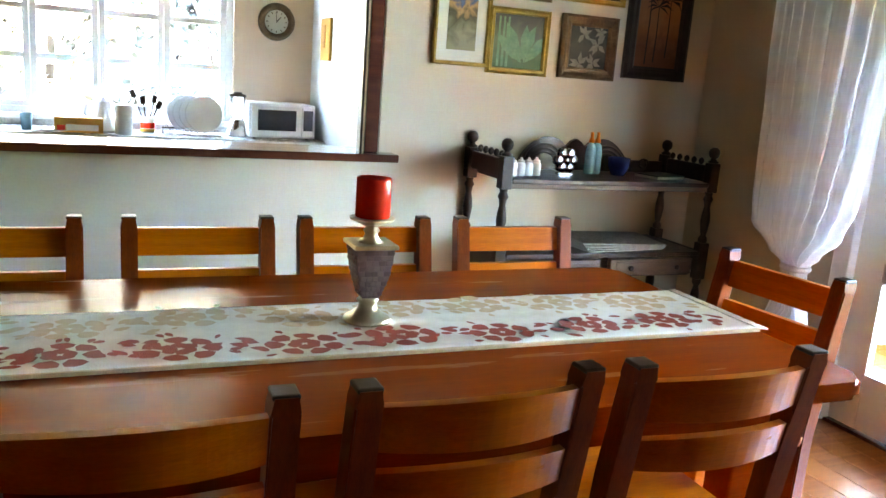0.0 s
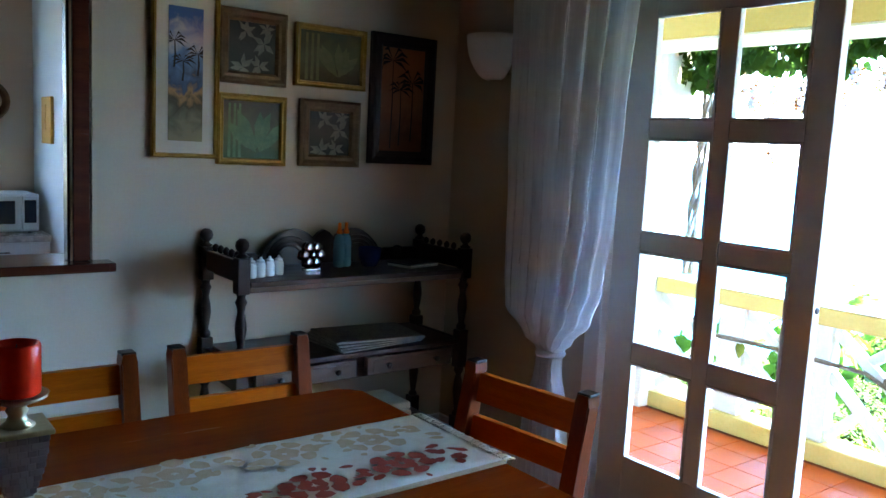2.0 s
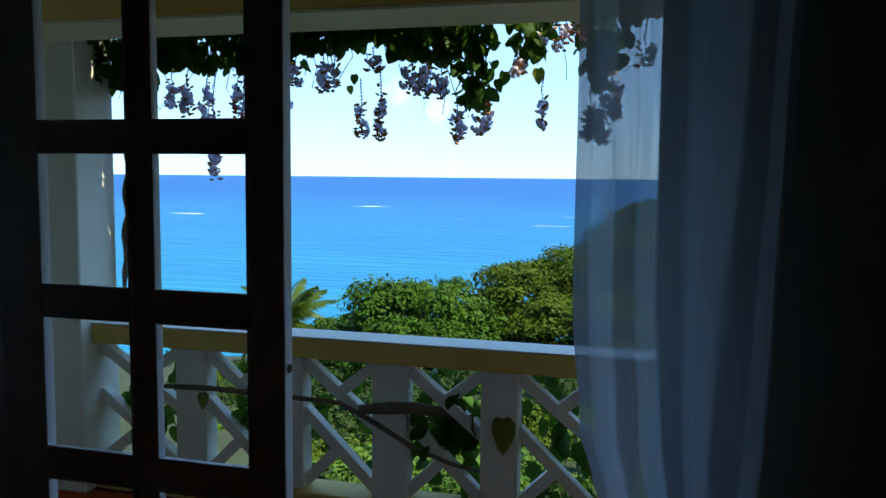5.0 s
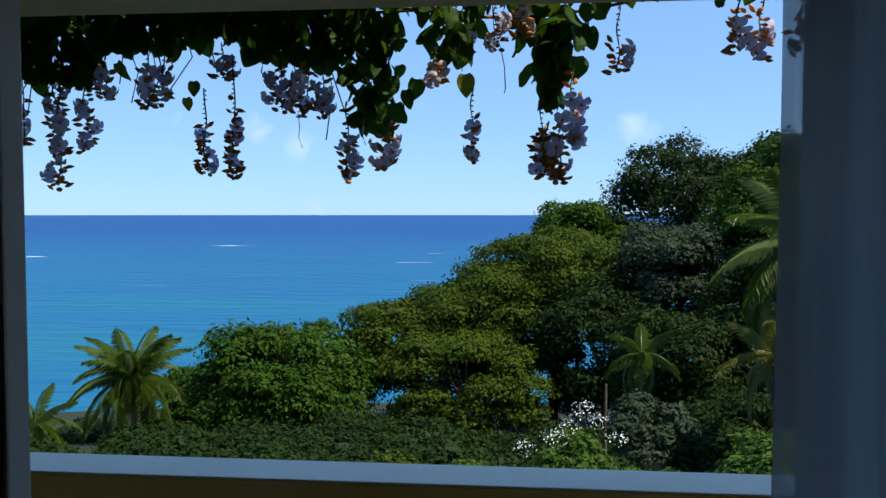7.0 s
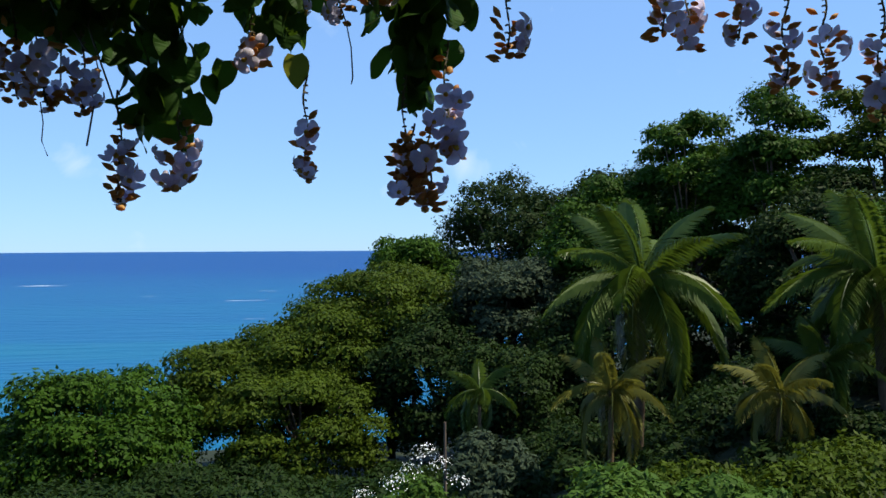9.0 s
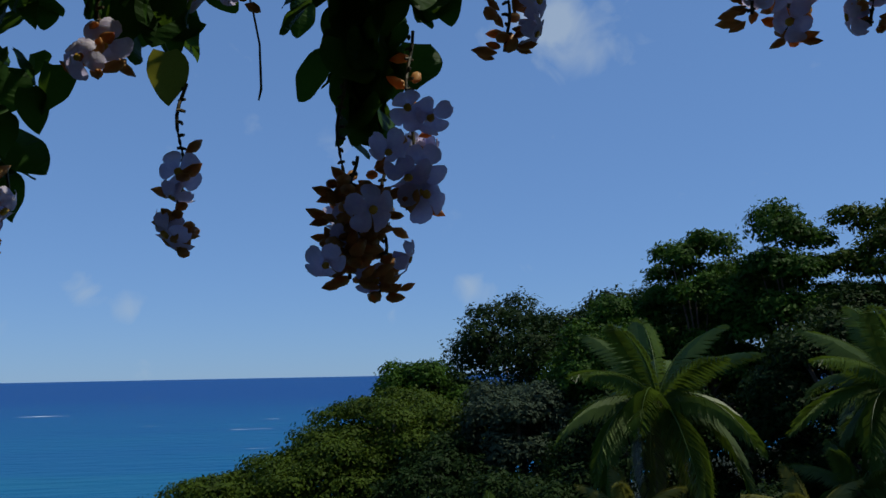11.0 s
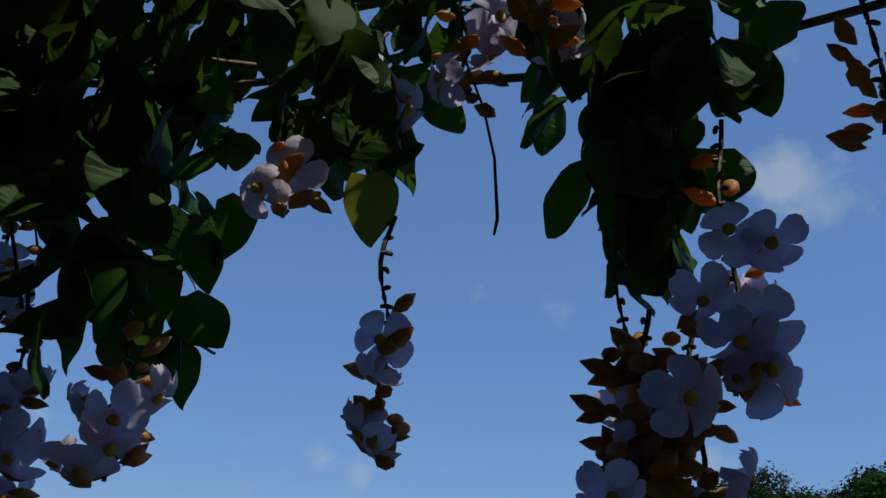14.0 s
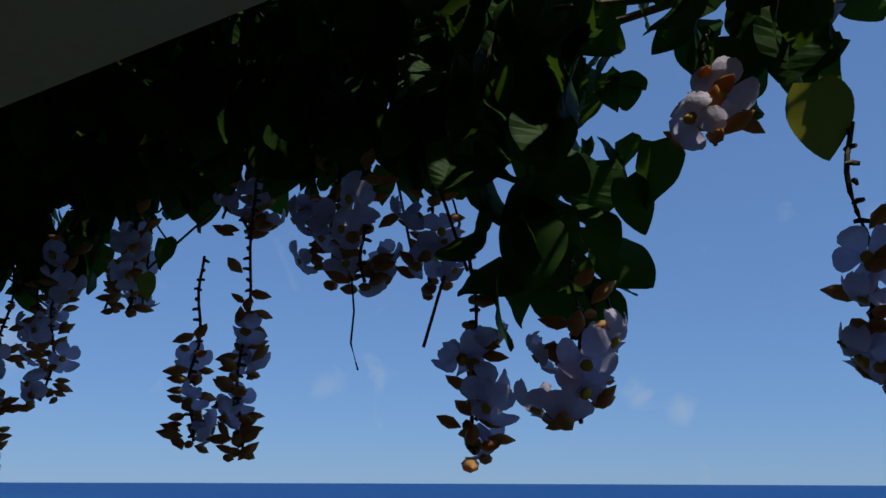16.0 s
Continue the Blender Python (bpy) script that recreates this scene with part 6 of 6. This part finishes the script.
# hedge behind the railing, its shade put into the leaf colour
for y in (-.5, -1.15, -1.8, -2.45, -3.1, -3.8):
    shrub(3.28, y, .56, .52, 1.5, M_F_DARK_SHADE, k, "leafy hedge against the railing, leaf colour darkened for shade", 7000, .05, "hedge_shrub")
    k += 1


def frond_mesh(name, mat, ln, droop, seed, wd=.42):
    """A feathered frond along +x: arching midrib with hanging leaflets on both sides."""
    r = random.Random(seed)
    bm = bmesh.new()
    N = 44
    pts = [Vector((ln * (u - .12 * droop * u * u), 0, ln * (.42 * u - droop * .75 * u * u))) for u in [i / N for i in range(N + 1)]]
    tube(pts[::3] + [pts[-1]], [.03 * (1 - .85 * i / 12) for i in range(len(pts[::3]) + 1)], 5, bm)
    for i in range(3, N + 1):
        u = i / N
        L = wd * ln * .55 * math.sin(math.pi * min(1, .18 + .80 * u)) ** .7
        for s in (-1, 1):
            for sub in (0, .5):
                p = pts[i] if not sub else (pts[i] + pts[i - 1]) / 2
                tip = p + Vector((L * .55 + r.uniform(-.05, .05), s * L * .75, -L * (.45 + .35 * droop) + r.uniform(-.08, .08)))
                mid = (p + tip) / 2 + Vector((0, 0, L * .12))
                w = Vector((.034 * ln / 3, 0, .014))
                a, b, c_, d_, e = bm.verts.new(p), bm.verts.new(mid - w), bm.verts.new(mid + w), bm.verts.new(tip), None
                bm.faces.new((a, b, d_, c_))
    return finish(bm, name, mat)


def palm(x, y, zc, ln, n, seed, label, lean=0.6, mat=M_F_PALM, old=M_F_PALMY):
    r = random.Random(seed)
    zg = ground_z(x, y) - .3
    ob = thing("coconut_palm", (x, y, zg), 0, label, "palm tree", "palms on the slope")
    h = zc - zg
    pts = [(lean * (1 - u) * (1 - u) - lean, 0, h * u) for u in [i / 16 for i in range(17)]]
    rad = [ln * (.055 - .022 * i / 16) * (1.25 if i == 0 else 1) for i in range(17)]
    bm = tube([(p[0] + lean, p[1], p[2]) for p in [(q[0], q[1], q[2]) for q in pts]], rad, 10)
    part("trunk", bm, M_PALMTRUNK, ob, smooth=True)
    cx = pts[-1][0] + lean
    meshes = [frond_mesh("frond", mat, ln, dr, seed * 10 + i) for i, dr in enumerate((.7, 1.15, 1.6))]
    dead = frond_mesh("frond", old, ln * .9, 1.5, seed * 10 + 5)
    for i in range(n):
        u = i / n
        a = 137.5 * i + r.uniform(-12, 12)
        up = 66 - 128 * u + r.uniform(-10, 10)
        me = dead if u > .86 else meshes[min(2, int(u * 3.2))]
        shared("frond", me, ob, pose(cx, 0, h, 0, 0, a) @ pose(0, 0, 0, r.uniform(-15, 15), -up * .8, 0))
    for i in range(5):
        a = 72 * i
        part("coconut", lathe([(.01, -.13), (.09, -.08), (.11, 0), (.08, .09), (.01, .12)], 10, (cx + .22 * math.cos(a), .22 * math.sin(a), h - .25)), M_F_PALMY, ob, smooth=True)
    return ob


palm(25.2, -11.2, 0.6, 3.5, 24, 1, "tall coconut palm with arching green fronds")
palm(23.2, -17.6, 0.7, 3.5, 24, 2, "tall coconut palm with arching green fronds", -.5)
palm(33.8, 14.3, -5.6, 2.9, 34, 3, "coconut palm with drooping dark fronds by the shore", .3)
palm(24.3, -6.0, -2.6, 1.3, 12, 4, "young palm with short bright fronds", .1, M_F_PALM, M_F_PALM)
palm(23.3, -9.6, -2.5, 1.9, 14, 5, "low yellow-green palm under the trees", .1, M_F_PALMY)
palm(21.8, -13.8, -2.4, 1.9, 14, 6, "low yellow-green palm under the trees", .1, M_F_PALMY)
palm(23.0, -15.8, -1.8, 2.0, 14, 7, "low yellow-green palm under the trees", .1, M_F_PALM)
palm(28.4, 15.4, -6.3, 1.8, 14, 8, "low palm with drooping fronds by the shore", .1, M_F_PALM)
pole = thing("wooden_pole", (23.5, -4.9, ground_z(23.5, -4.9) - .1), 0, "thin bare grey wooden pole", "pole")
part("shaft", tube([(0, 0, 0), (0, 0, 3.0)], [.05, .035], 8), M_BARK, pole)

# ---- floor planks and balcony tiles ----
plank_me = finish(span((-.06, -.6, -.0035), (.06, .6, 0), .0012), "plank", M_FLOOR)
for i in range(28):
    x = X1 + .07 - .122 * i
    off = (i * .47) % 1.204
    y = -.45 + off * .5
    while y > -5.55:
        shared("plank", plank_me, floor, pose(x, y, 0))
        y -= 1.203
long_me = finish(span((-.06, -3.0, -.0035), (.06, 3.0, 0)), "plank", M_FLOOR)
for i in range(28, 47):
    shared("plank", long_me, floor, pose(X1 + .07 - .122 * i, -3.0, 0))
tile_me2 = finish(span((-.0985, -.0985, -.006), (.0985, .0985, 0), .002), "tile", M_TERRA)
for i in range(6):
    for j in range(26):
        shared("tile", tile_me2, bfloor, pose(BX0 + .1 + .2015 * i, BY1 - .1 - .2015 * j, 0))
